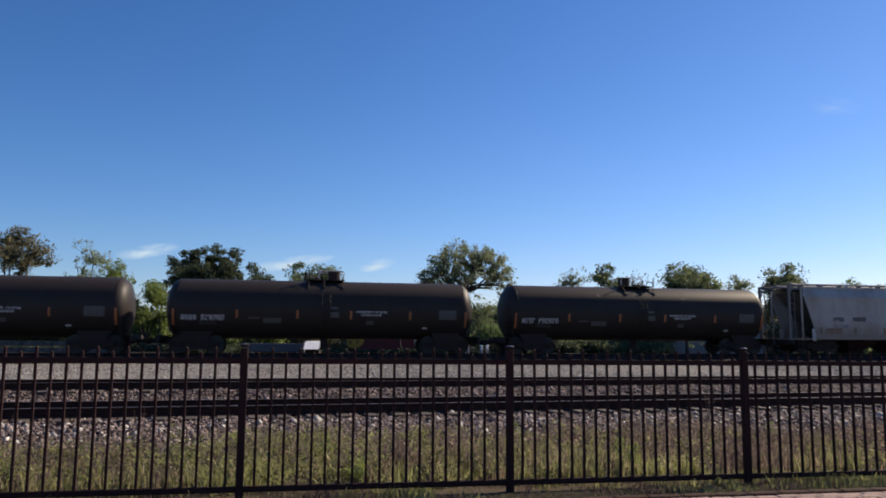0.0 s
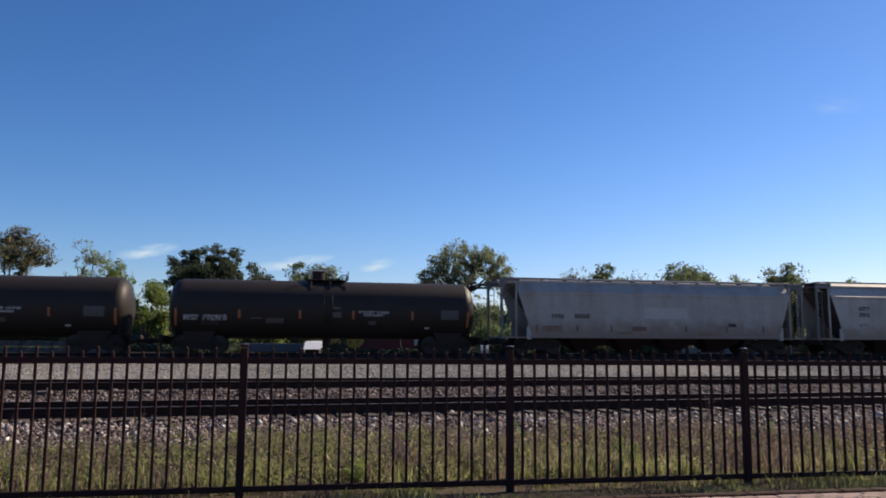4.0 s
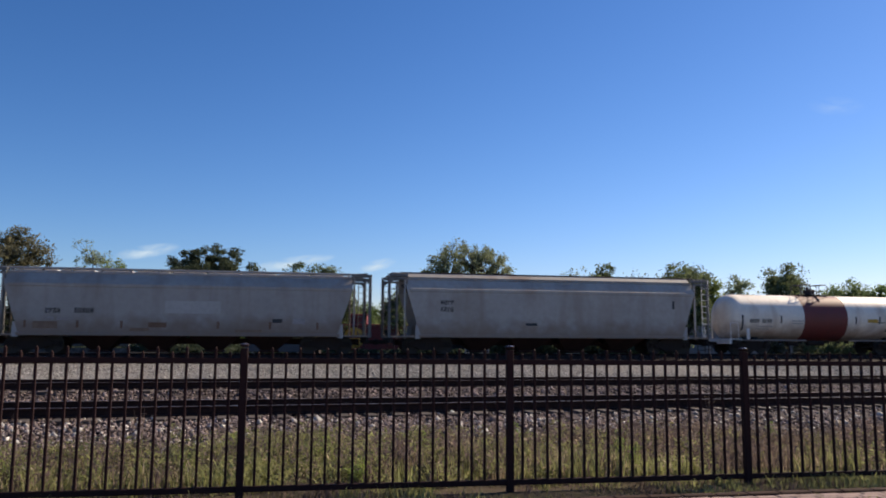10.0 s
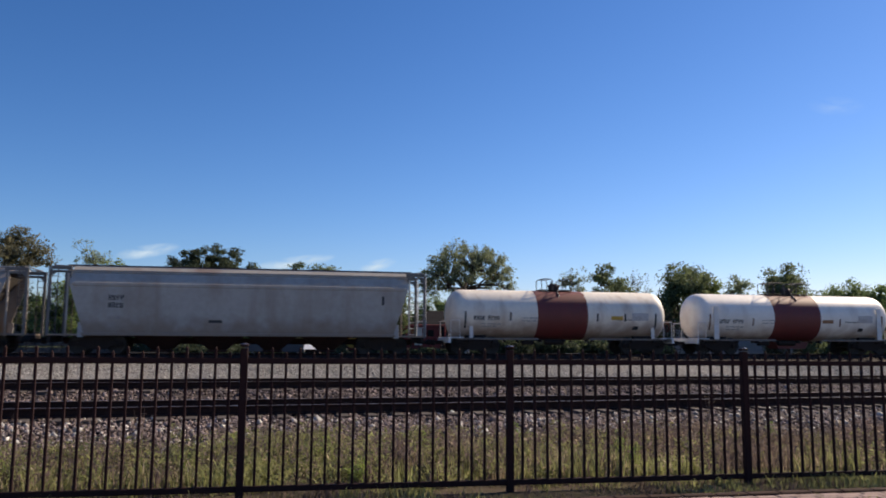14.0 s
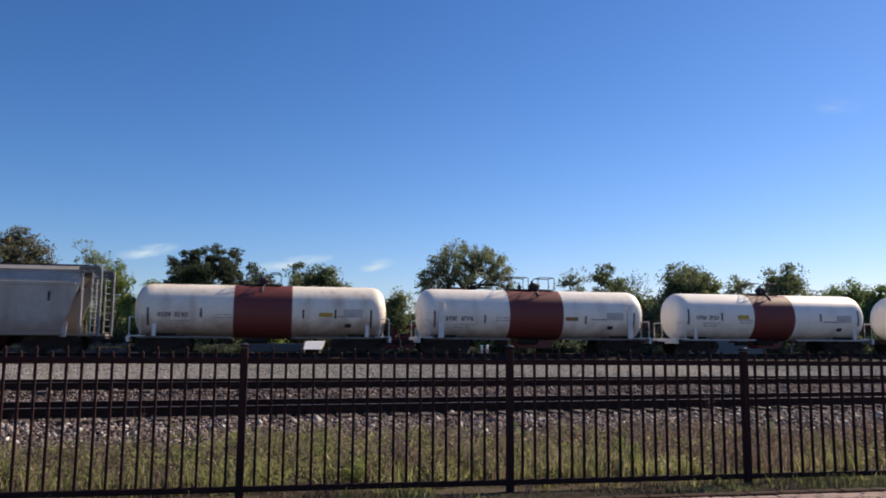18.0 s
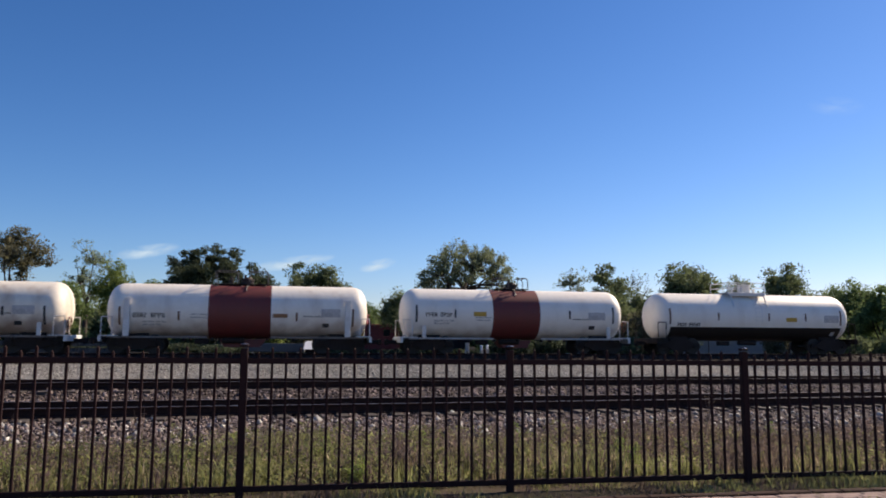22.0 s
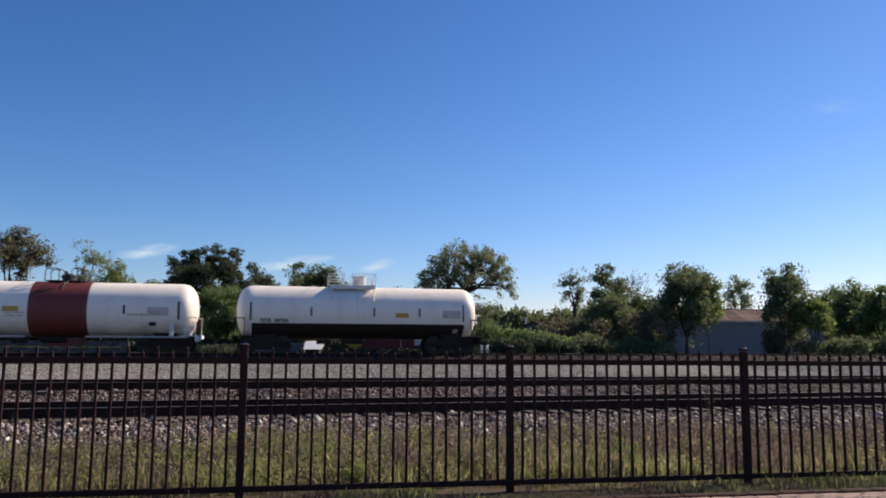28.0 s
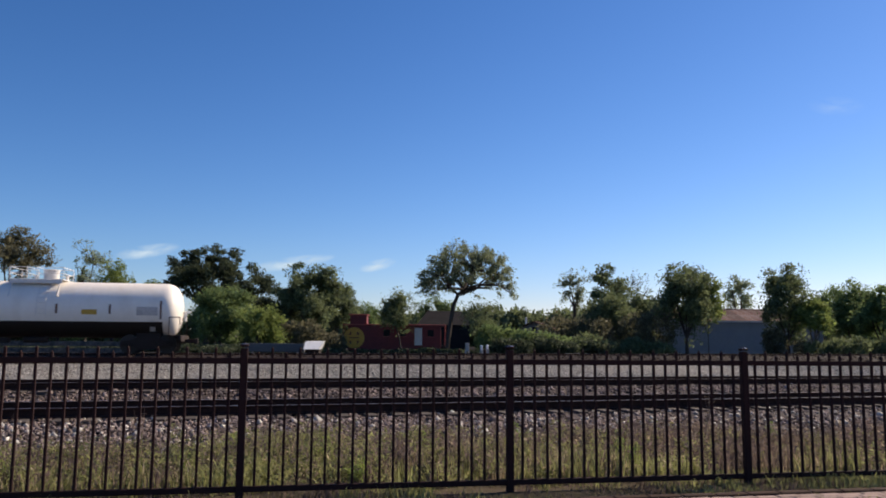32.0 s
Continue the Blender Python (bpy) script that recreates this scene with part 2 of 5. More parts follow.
# Bed and stones of the far track, darker than the near ballast.
DARK_BALLAST = material("dark_far_ballast", (0.036, 0.024, 0.0215), 0.9, vary=0.5, grain=10, blotch=1.2, bump=0.8, second=(0.0176, 0.0144, 0.0136), specular=0.08)
DARK_STONE = material("dark_far_stone", (0.044, 0.03, 0.027), 0.85, vary=0.4, grain=20, blotch=6, bump=0.2, second=(0.024, 0.02, 0.0176), per_island=0.6, specular=0.08)
PALE_STONE = material("pale_gravel_stone", (0.3, 0.287, 0.268), 0.88, vary=0.4, grain=20, blotch=6, bump=0.2, second=(0.188, 0.172, 0.157), per_island=0.6, specular=0.08)


def build_ground():
    """One sheet to the horizon; its strips follow the railway."""
    bs = [-3000, -200, -30, 0, 5, 9.5, 10.4, 12, 13.4, 15.5, 17, 18.3, 21, 24, 28, 32, 36, 36.8, 37.4, 39.6, 42.8, 44.6, 47, 50, 70, 120, 300, 900, 3500]
    xs = [-3500, -900, -300, -140, -70] + [k * 6.0 for k in range(-8, 14)] + [100, 160, 300, 900, 3500]
    rng = random.Random(5)
    bm = B()
    grid = []
    for b in bs:
        row = []
        for a in xs:
            z = ground_height(b, a) + (rng.uniform(-0.02, 0.02) if 0 < b < 60 and b not in (39.6, 42.8) else 0)
            row.append(bm.verts.new((a, b, z)))
        grid.append(row)
    for i in range(len(bs) - 1):
        mid = (bs[i] + bs[i + 1]) / 2
        for j in range(len(xs) - 1):
            f = bm.faces.new((grid[i][j], grid[i][j + 1], grid[i + 1][j + 1], grid[i + 1][j]))
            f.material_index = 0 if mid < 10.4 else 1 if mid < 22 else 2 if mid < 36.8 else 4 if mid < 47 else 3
    ob = new("ground", finish(bm, "ground", GRASS_SOIL))
    for m in (BALLAST, FINE_GRAVEL, BROWN_GROUND, DARK_BALLAST):
        ob.data.materials.append(m)
    ob.matrix_world = railway(0, 0)
    tagged(ob, "flat trackside ground of dry grass, grey ballast and pale gravel", "ground", kind="structure")


build_ground()


WHITE_STONE = material("white_quartz_stone", (0.42, 0.395, 0.36), 0.8, vary=0.3, grain=20, blotch=6, bump=0.2, per_island=0.3)


def grass_edge(a):
    """How far across, in metres, the grass reaches at a metres along; ragged."""
    return 9.65 + 0.45 * np.sin(a * 1.31 + 1.0) + 0.38 * np.sin(a * 3.1 + 2.0) + 0.35 * np.sin(a * 0.57 + 0.4) + 0.22 * np.sin(a * 6.7)


def stones(name, label, count, a0, a1, b0, b1, size, lift, seed, keep=None, mat=STONE):
    """Loose crushed stones, eight faces each, as one mesh."""
    rng = np.random.default_rng(seed)
    a, b = rng.uniform(a0, a1, count), rng.uniform(b0, b1, count)
    if keep:
        ok = keep(a, b, rng)
        a, b = a[ok], b[ok]
    n = len(a)
    z = np.array([ground_height(v, u) for u, v in zip(a, b)]) + lift
    s = size * rng.lognormal(0, 0.32, n)
    octa = np.array([(1, 0, 0), (0, 1, 0), (-1, 0, 0), (0, -1, 0), (0, 0, 1), (0, 0, -1)], float)
    tri = np.array([(0, 1, 4), (1, 2, 4), (2, 3, 4), (3, 0, 4), (1, 0, 5), (2, 1, 5), (3, 2, 5), (0, 3, 5)])
    v = octa[None] * rng.uniform(0.55, 1.15, (n, 6, 1)) * s[:, None, None] + rng.normal(0, 0.16, (n, 6, 3)) * s[:, None, None]
    t = rng.uniform(0, 6.28, n)
    lean = rng.uniform(-0.7, 0.7, n)
    c, d = np.cos(t)[:, None], np.sin(t)[:, None]
    x, y, w = v[..., 0], v[..., 1], v[..., 2] * 0.8
    x, w = x * np.cos(lean)[:, None] - w * np.sin(lean)[:, None], x * np.sin(lean)[:, None] + w * np.cos(lean)[:, None]
    v = np.stack([x * c - y * d + a[:, None], x * d + y * c + b[:, None], w + z[:, None]], -1)
    f = (tri[None] + (np.arange(n) * 6)[:, None, None]).reshape(-1, 3)
    ob = new(name, raw_mesh(name, v.reshape(-1, 3), f, mat))
    ob.matrix_world = railway(0, 0)
    return tagged(ob, label, "ballast", kind="stuff")


stones("ballast_stones", "loose grey and brown crushed stones of the ballast shoulder", 46000, -12, 26, 8.2, 14.6, 0.036, 0.012, 11, lambda a, b, r: r.uniform(0, 1, len(b)) < np.clip((b - grass_edge(a) + 1.4) / 1.6, 0.03, 1) * (1 - 0.6 * np.clip((a - 1.5) / 6, 0, 1)))
stones("ballast_stones", "scattered white quartz stones on the ballast shoulder", 2400, -12, 26, 8.6, 15.5, 0.042, 0.03, 15, lambda a, b, r: r.uniform(0, 1, len(b)) < np.clip((b - grass_edge(a) + 1.2) / 1.4, 0.05, 1) * (1 - 0.5 * np.clip((a - 1.5) / 6, 0, 1)), mat=WHITE_STONE)
stones("ballast_stones", "grey crushed stones between the two empty tracks", 56000, -15, 30, 14.6, 22.5, 0.036, 0.012, 12)
stones("gravel", "pale loose gravel between the second track and the train", 60000, -26, 42, 22.2, 37.2, 0.03, 0.004, 14, mat=PALE_STONE)
stones("ballast_stones", "dark ballast heaped along the far track", 16000, -30, 60, 37.0, 44.5, 0.05, 0.012, 13, mat=DARK_STONE)


# ---- tracks ----
def rail_mesh(length):
    """A flat-bottomed rail along x: foot, web and head."""
    bm = B()
    half = [(0.07, 0.0), (0.07, 0.012), (0.012, 0.035), (0.012, 0.125), (0.037, 0.135), (0.037, 0.163), (0.03, 0.17)]
    outline = half + [(-y, z) for y, z in reversed(half)]
    a = [bm.verts.new((-length / 2, y, z)) for y, z in outline]
    b = [bm.verts.new((length / 2, y, z)) for y, z in outline]
    bm.faces.new(a)
    bm.faces.new(list(reversed(b)))
    top = None
    for i in range(len(a)):
        j = (i + 1) % len(a)
        f = bm.faces.new((a[j], a[i], b[i], b[j]))
        if i == 6:
            top = f
    bmesh.ops.recalc_face_normals(bm, faces=bm.faces[:])
    top.material_index = 1
    me = bpy.data.meshes.new("rail")
    bm.to_mesh(me)
    bm.free()
    me.materials.append(RUST_STEEL)
    me.materials.append(RAIL_HEAD)
    return me


def tie_mesh():
    return finish(box(B(), (0, 0, 0), (0.22, 2.6, 0.16), bevel=0.012), "tie", TIE_WOOD)


def build_track(label, m, length, base, ties):
    """Two rails on ties; m is the pose of the track's middle at ground level."""
    track = tagged(new("railway_track"), label, "railway track", kind="structure")
    track.matrix_world = m
    me = rail_mesh(length)
    for y in (-0.755, 0.755):
        same_part("rail", me, track, pose(0, y, base))
    tie = tie_mesh()
    rng = random.Random(length)
    for i in range(ties[2]):
        x = ties[0] + i * 0.53
        same_part("tie", tie, track, pose(x, rng.uniform(-0.03, 0.03), base - 0.075, 0, 0, rng.uniform(-1.2, 1.2)))
    return track


def along_two(p, q, centre_offset, z):
    """The pose of a track whose near rail runs through two points on plan."""
    d = (Vector(q) - Vector(p)).normalized()
    nrm = Vector((-d.y, d.x))
    c = Vector(p) + d * (-Vector(p).dot(d)) + nrm * centre_offset
    return pose(c.x, c.y, z, 0, 0, math.degrees(math.atan2(d.y, d.x)))


build_track("empty near railway track with rusty rails in ballast", along_two((-7.47, 13.04), (10.27, 17.79), 0.755, 0), 240, -0.01, (-14, 0, 85))
build_track("second empty railway track with rusty rails in ballast", along_two((-9.79, 17.01), (13.3, 22.98), 0.755, 0), 260, 0.19, (-18, 0, 100))
build_track("far railway track under the passing freight train", railway(8.0, TRAIN_B) @ pose(0, 0, 0, 0, -math.degrees(math.atan(GRADE)), 0), 290, RAIL_Z + LIFT - 0.17, (-40, 0, 190))


# ---- fence ----
FENCE_TURN = 10.80
PANEL = 2.41
FALL = -0.002     # the fence drops gently along its length


def build_fence():
    fence = tagged(new("fence"), "dark brown metal picket fence with square posts, standing in grass", "fence")
    fence.matrix_world = pose(0.632, 7.158, 0, 0, 0, FENCE_TURN)
    post = finish(box(box(B(), (0, 0, 0.615), (0.064, 0.064, 1.33), bevel=0.005), (0, 0, 1.30), (0.075, 0.075, 0.022), bevel=0.008), "post", FENCE_PAINT)
    cap = finish(rod(B(), (0, 0, 1.311), (0, 0, 1.322), 0.045, 0.02, seg=4), "cap", FENCE_CAP)
    tall = finish(box(rod(B(), (0, 0, 1.275), (0, 0, 1.29), 0.012, 0.003, seg=4), (0, 0, 0.675), (0.022, 0.022, 1.20), bevel=0.002), "picket", FENCE_PAINT)
    short = finish(box(rod(B(), (0, 0, 1.235), (0, 0, 1.25), 0.012, 0.003, seg=4), (0, 0, 0.655), (0.022, 0.022, 1.16), bevel=0.002), "picket", FENCE_PAINT)
    rail = finish(box(B(), (PANEL / 2, 0, 0), (PANEL - 0.064, 0.036, 0.05), bevel=0.004), "rail", FENCE_PAINT)
    for i in range(-4, 5):
        p = same_part("post", post, fence, pose(i * PANEL, 0, FALL * i * PANEL))
        same_part("cap", cap, p, pose(0, 0, 0))
        if i == 4:
            break
        for z in (1.168, 0.075):
            same_part("rail", rail, fence, pose(i * PANEL, 0, z + FALL * i * PANEL, 0, -math.degrees(math.atan(FALL)), 0))
        for k in range(1, 20):
            same_part("picket", tall if k % 2 == 0 else short, fence, pose(i * PANEL + k * PANEL / 20, 0, FALL * (i * PANEL + k * PANEL / 20)))


build_fence()


# ---- freight train ----
# Distance that the train has gone, in metres, by the second.
def gone(t):
    u = t / 10
    return 44.7418 * u - 1.55375 * u ** 2 + 0.2496 * u ** 3 - 0.117973 * u ** 4 + 0.0227436 * u ** 5


CARS, WHEELSETS = [], []


def sideframe_mesh():
    o = [(-1.25, 0.36), (-1.2, 0.6), (-0.75, 0.66), (-0.45, 0.86), (0.45, 0.86), (0.75, 0.66), (1.2, 0.6), (1.25, 0.36), (0.7, 0.36), (0.42, 0.2), (-0.42, 0.2), (-0.7, 0.36)]
    return finish(extrude_xz(B(), o, -0.06, 0.06), "side_frame", STEEL_DARK)


def wheelset_mesh():
    bm = B()
    rod(bm, (0, -1.0, 0), (0, 1.0, 0), 0.08, seg=10)
    for s in (-1, 1):
        rod(bm, (0, s * 0.69, 0), (0, s * 0.72, 0), 0.485, seg=28)
        rod(bm, (0, s * 0.72, 0), (0, s * 0.83, 0), 0.457, seg=28)
        rod(bm, (0, s * 0.83, 0), (0, s * 0.86, 0), 0.16, seg=12)
        for k in range(5):
            a = k * 2 * math.pi / 5
            rod(bm, (0.28 * math.cos(a), s * 0.83, 0.28 * math.sin(a)), (0.28 * math.cos(a), s * 0.836, 0.28 * math.sin(a)), 0.05, seg=6)
    return finish(bm, "wheelset", WHEEL_STEEL, True)


def spring_mesh():
    bm = B()
    for x in (-0.2, 0, 0.2):
        for k in range(5):
            lathe_z = 0.3 + k * 0.055
            rod(bm, (x, 0, lathe_z), (x, 0, lathe_z + 0.035), 0.075, seg=8)
    return finish(bm, "spring", STEEL_DARK)


SIDEFRAME, WHEELSET, SPRING = sideframe_mesh(), wheelset_mesh(), spring_mesh()
BOLSTER = finish(box(B(), (0, 0, 0.66), (0.36, 2.1, 0.22), bevel=0.03), "bolster", STEEL_DARK)
BEARING = finish(rod(B(), (0, -0.1, 0), (0, 0.1, 0), 0.11, seg=12), "bearing", STEEL_DARK)


def bogie(car, x):
    b = new("bogie")
    b.parent, b.matrix_basis = car, pose(x, 0, LIFT)
    same_part("bolster", BOLSTER, b, pose(0, 0, 0))
    for y in (-1.02, 1.02):
        same_part("side_frame", SIDEFRAME, b, pose(0, y, 0))
        same_part("spring", SPRING, b, pose(0, y, 0.02))
        for dx in (-0.89, 0.89):
            same_part("bearing", BEARING, b, pose(dx, y * 1.06, 0.46))
    for dx in (-0.89, 0.89):
        WHEELSETS.append((same_part("wheelset", WHEELSET, b, pose(dx, 0, 0.457)), dx))


def coupler(car, x, s):
    bm = B()
    box(bm, (x + s * 0.28, 0, 0.86), (0.56, 0.16, 0.2), bevel=0.02)
    box(bm, (x + s * 0.62, 0.02, 0.86), (0.24, 0.3, 0.3), bevel=0.05)
    part("coupler", bm, STEEL_DARK, car)


def marks(car, name, mat, items, r=None, cz=0.0, y=None, label=""):
    """Thin painted bars (x, z, width, height), laid on the side that faces the viewer; round a tank of radius r or on a flat side at y."""
    for x, z, w, h in items:
        bm = B()
        if r:
            a0, a1 = math.degrees(math.asin(max(-1, min(1, (z - h / 2 - cz) / r)))), math.degrees(math.asin(max(-1, min(1, (z + h / 2 - cz) / r))))
            lathe(bm, [(x - w / 2, r), (x - w / 2, r + 0.008), (x + w / 2, r + 0.008), (x + w / 2, r)], max(2, round((a1 - a0) / 3)), (0, 0, cz), (a0, a1))
        else:
            box(bm, (x, y, z), (w, 0.012, h))
        part(name, bm, mat, car, label)


def lettering(car, mat, x, z, groups, h, r=None, cz=0.0, y=None, seed=1):
    """Thin plain bars in the size and rhythm of a line of stencilled characters, as one part."""
    rng = random.Random(seed)
    bm = B()

    def bar(x0, w, z0, z1):
        if r:
            a0, a1 = math.degrees(math.asin((z0 - cz) / r)), math.degrees(math.asin((z1 - cz) / r))
            lathe(bm, [(x0, r), (x0, r + 0.006), (x0 + w, r + 0.006), (x0 + w, r)], 2, (0, 0, cz), (a0, a1))
        else:
            box(bm, (x0 + w / 2, y, (z0 + z1) / 2), (w, 0.012, z1 - z0))
    for count in groups:
        for _ in range(count):
            w = h * rng.uniform(0.46, 0.6)
            bar(x, w * 0.36, z - h / 2, z + h / 2)
            bar(x + w * 0.66, w * 0.34, z - h / 2 * rng.choice((1, 1, -0.1)), z + h / 2)
            low = rng.choice((-0.5, -0.1, 0.34))
            bar(x + w * 0.36, w * 0.3, z + h * low, z + h * (low + 0.2))
            x += w + h * 0.2
        x += h * 0.7
    tagged(part("stencilled_mark", bm, mat, car), kind="stuff")


def tank_profile(half, r, depth):
    """A tank with dished ends: a shallow crown and a tight knuckle."""
    p = []
    for k in range(13):
        a = math.pi / 2 * k / 12
        p.append((-half + depth * (1 - math.cos(a) ** 0.8), r * math.sin(a) ** 0.8))
    return p + [(-x, q) for x, q in reversed(p)]


def ladder(bm, p, q, width, rungs, r=0.018, axis=(1, 0, 0)):
    p, q, w = Vector(p), Vector(q), Vector(axis) * width / 2
    rod(bm, p - w, q - w, r, seg=5)
    rod(bm, p + w, q + w, r, seg=5)
    for k in range(rungs):
        c = p.lerp(q, (k + 0.5) / rungs)
        rod(bm, c - w, c + w, r * 0.8, seg=5)


def curved_ladder(car, mat, r, cz, s, a, step, wide, rod_r):
    """A ladder bent round a tank's side: two stiles and nine rungs."""
    pts = [(0, -s * (r + 0.1) * math.cos(radians(a + k * step)), cz + (r + 0.1) * math.sin(radians(a + k * step))) for k in range(4)]
    bm, w = B(), Vector((wide / 2, 0, 0))
    for p, q in zip(pts, pts[1:]):
        for side in (-w, w):
            rod(bm, Vector(p) + side, Vector(q) + side, rod_r, seg=5)
    steps = part("ladder", bm, mat, car)
    for k in range(9):
        p, q = Vector(pts[k // 3]), Vector(pts[k // 3 + 1])
        c = p.lerp(q, (k % 3 + 0.5) / 3)
        part("rung", rod(B(), c - w, c + w, rod_r * 0.8, seg=5), mat, steps)


def railing(car, mat, x0, x1, y0, y1, z0, z1, name="railing"):
    bm = B()
    cs = [(x0, y0), (x1, y0), (x1, y1), (x0, y1)]
    for x, y in cs:
        rod(bm, (x, y, z0), (x, y, z1), 0.02, seg=6)
    for z in (z1, (z0 + z1) / 2):
        for (xa, ya), (xb, yb) in zip(cs, cs[1:] + cs[:1]):
            rod(bm, (xa, ya, z), (xb, yb, z), 0.014, seg=6)
    part(name, bm, mat, car)


def end_gear(car, x, s, mat, rail_mat):
    """The stub sill, end platform, steps, grab rails and brake gear of a tank car's end."""
    part("end_sill", box(B(), (x, 0, 0.98), (0.14, 2.9, 0.3), bevel=0.02), mat, car)
    part("end_platform", box(B(), (x - s * 0.35, 0, 1.12), (0.8, 2.9, 0.05), bevel=0.01), mat, car)
    for y in (-1.4, 1.4):
        bm = B()
        ladder(bm, (x - s * 0.28, y, 0.35), (x - s * 0.28, y, 1.1), 0.4, 3, 0.02)
        part("step", bm, STEEL_DARK, car)
        bm = B()
        rod(bm, (x - s * 0.05, y, 1.12), (x - s * 0.05, y, 2.05), 0.022, seg=6)
        rod(bm, (x - s * 0.55, y, 1.12), (x - s * 0.55, y, 2.05), 0.022, seg=6)
        rod(bm, (x - s * 0.05, y, 2.05), (x - s * 0.55, y, 2.05), 0.022, seg=6)
        part("grab_rail", bm, rail_mat, car)
    coupler(car, x, s)


def tank_fittings(car, mat, top, r, cz, x0, x1, tall, wide=1.9, climb=True):
    """The walkway, manway housing and valves on top of a tank."""
    part("walkway", box(B(), ((x0 + x1) / 2, 0, top + 0.05), (x1 - x0, wide, 0.05), bevel=0.01), mat, car)
    for x in (x0 + 0.15, x1 - 0.15):
        for s in (-1, 1):
            bm = B()
            rod(bm, (x, s * (wide / 2 - 0.05), top + 0.03), (x, s * r * 0.93, cz + r * 0.42), 0.035, seg=6)
            rod(bm, (x, s * 0.5, top - 0.02), (x, s * 0.92, top + 0.04), 0.03, seg=6)
            part("walkway_brace", bm, mat, car)
    bm = B()
    rod(bm, (0, 0, top - 0.05), (0, 0, top + tall), 0.36, seg=20)
    d = part("manway_housing", bm, mat, car, smooth=True)
    part("lid", rod(rod(B(), (0, 0, top + tall), (0, 0, top + tall + 0.05), 0.40, seg=20), (0, 0, top + tall + 0.05), (0, 0, top + tall + 0.09), 0.3, 0.12, seg=16), mat, d)
    for x in (-0.75, 0.7):
        bm = B()
        rod(bm, (x, 0.1, top), (x, 0.1, top + 0.28), 0.08, seg=10)
        rod(bm, (x, 0.1, top + 0.28), (x, 0.1, top + 0.33), 0.11, seg=10)
        part("valve", bm, mat, car)
    for s in (-1, 1) if climb else ():
        curved_ladder(car, mat, r, cz, s, -14, 30, 0.42, 0.011)


def band_fittings(car, top, r, cz, frames, dome, valve, tall, round_corner):
    """A narrow grating with two open railings, a dark manway and a safety valve, on a red band."""
    x0, x1 = frames[0][0] - 0.08, frames[1][1] + 0.08
    part("walkway", box(B(), ((x0 + x1) / 2, 0, top + 0.05), (x1 - x0, 0.8, 0.03), bevel=0.01), BAND_GEAR, car)
    for x in (x0 + 0.2, (x0 + x1) / 2, x1 - 0.2):
        for s in (-1, 1):
            part("walkway_brace", rod(B(), (x, s * 0.38, top + 0.03), (x, s * 0.55, top - 0.12), 0.025, seg=5), BAND_GEAR, car)
    c = round_corner
    for xa, xb in frames:
        for y in (-0.48, 0.48):
            bm = B()
            rod(bm, (xa, y, top + 0.05), (xa, y, top + tall - c), 0.024, seg=6)
            rod(bm, (xb, y, top + 0.05), (xb, y, top + tall - c), 0.024, seg=6)
            if c:
                rod(bm, (xa, y, top + tall - c), (xa + c, y, top + tall), 0.024, seg=6)
                rod(bm, (xb, y, top + tall - c), (xb - c, y, top + tall), 0.024, seg=6)
            rod(bm, (xa + c, y, top + tall), (xb - c, y, top + tall), 0.024, seg=6)
            part("railing", bm, RAIL_STEEL, car)
        for x in (xa + c, xb - c):
            part("cross_rail", rod(B(), (x, -0.48, top + tall), (x, 0.48, top + tall), 0.022, seg=6), RAIL_STEEL, car)
    bm = B()
    rod(bm, (dome, 0, top - 0.05), (dome, 0, top + 0.24), 0.3, seg=20)
    rod(bm, (dome, 0, top + 0.24), (dome, 0, top + 0.3), 0.36, seg=20)
    for k in range(10):
        a = k * math.pi / 5
        rod(bm, (dome + 0.31 * math.cos(a), 0.31 * math.sin(a), top + 0.2), (dome + 0.31 * math.cos(a), 0.31 * math.sin(a), top + 0.36), 0.025, seg=5)
    m = part("manway", bm, BAND_GEAR, car)
    part("lid", rod(rod(B(), (dome, 0, top + 0.3), (dome, 0, top + 0.42), 0.28, 0.2, seg=18), (dome - 0.12, 0, top + 0.4), (dome - 0.12, 0, top + 0.56), 0.06, seg=8), BAND_GEAR, m)
    bm = B()
    rod(bm, (valve, 0.1, top), (valve, 0.1, top + 0.3), 0.09, seg=10)
    rod(bm, (valve, 0.1, top + 0.18), (valve, 0.1, top + 0.24), 0.15, seg=10)
    rod(bm, (valve, 0.1, top + 0.3), (valve, 0.1, top + 0.46), 0.05, seg=8)
    part("valve", bm, BAND_GEAR, car)
    bm = B()
    rod(bm, (dome + 0.1, -0.3, top + 0.05), (dome - 0.02, -0.75, top - 0.16), 0.035, seg=6)
    rod(bm, (dome - 0.02, -0.75, top - 0.16), (dome - 0.02, -0.95, top - 0.36), 0.035, seg=6)
    part("drain_pipe", bm, RAIL_STEEL, car)


def start_car(name, label, centre, group):
    car = tagged(new(name), label, "tank car" if "tank" in name else "hopper car", group)
    CARS.append((car, centre))
    return car


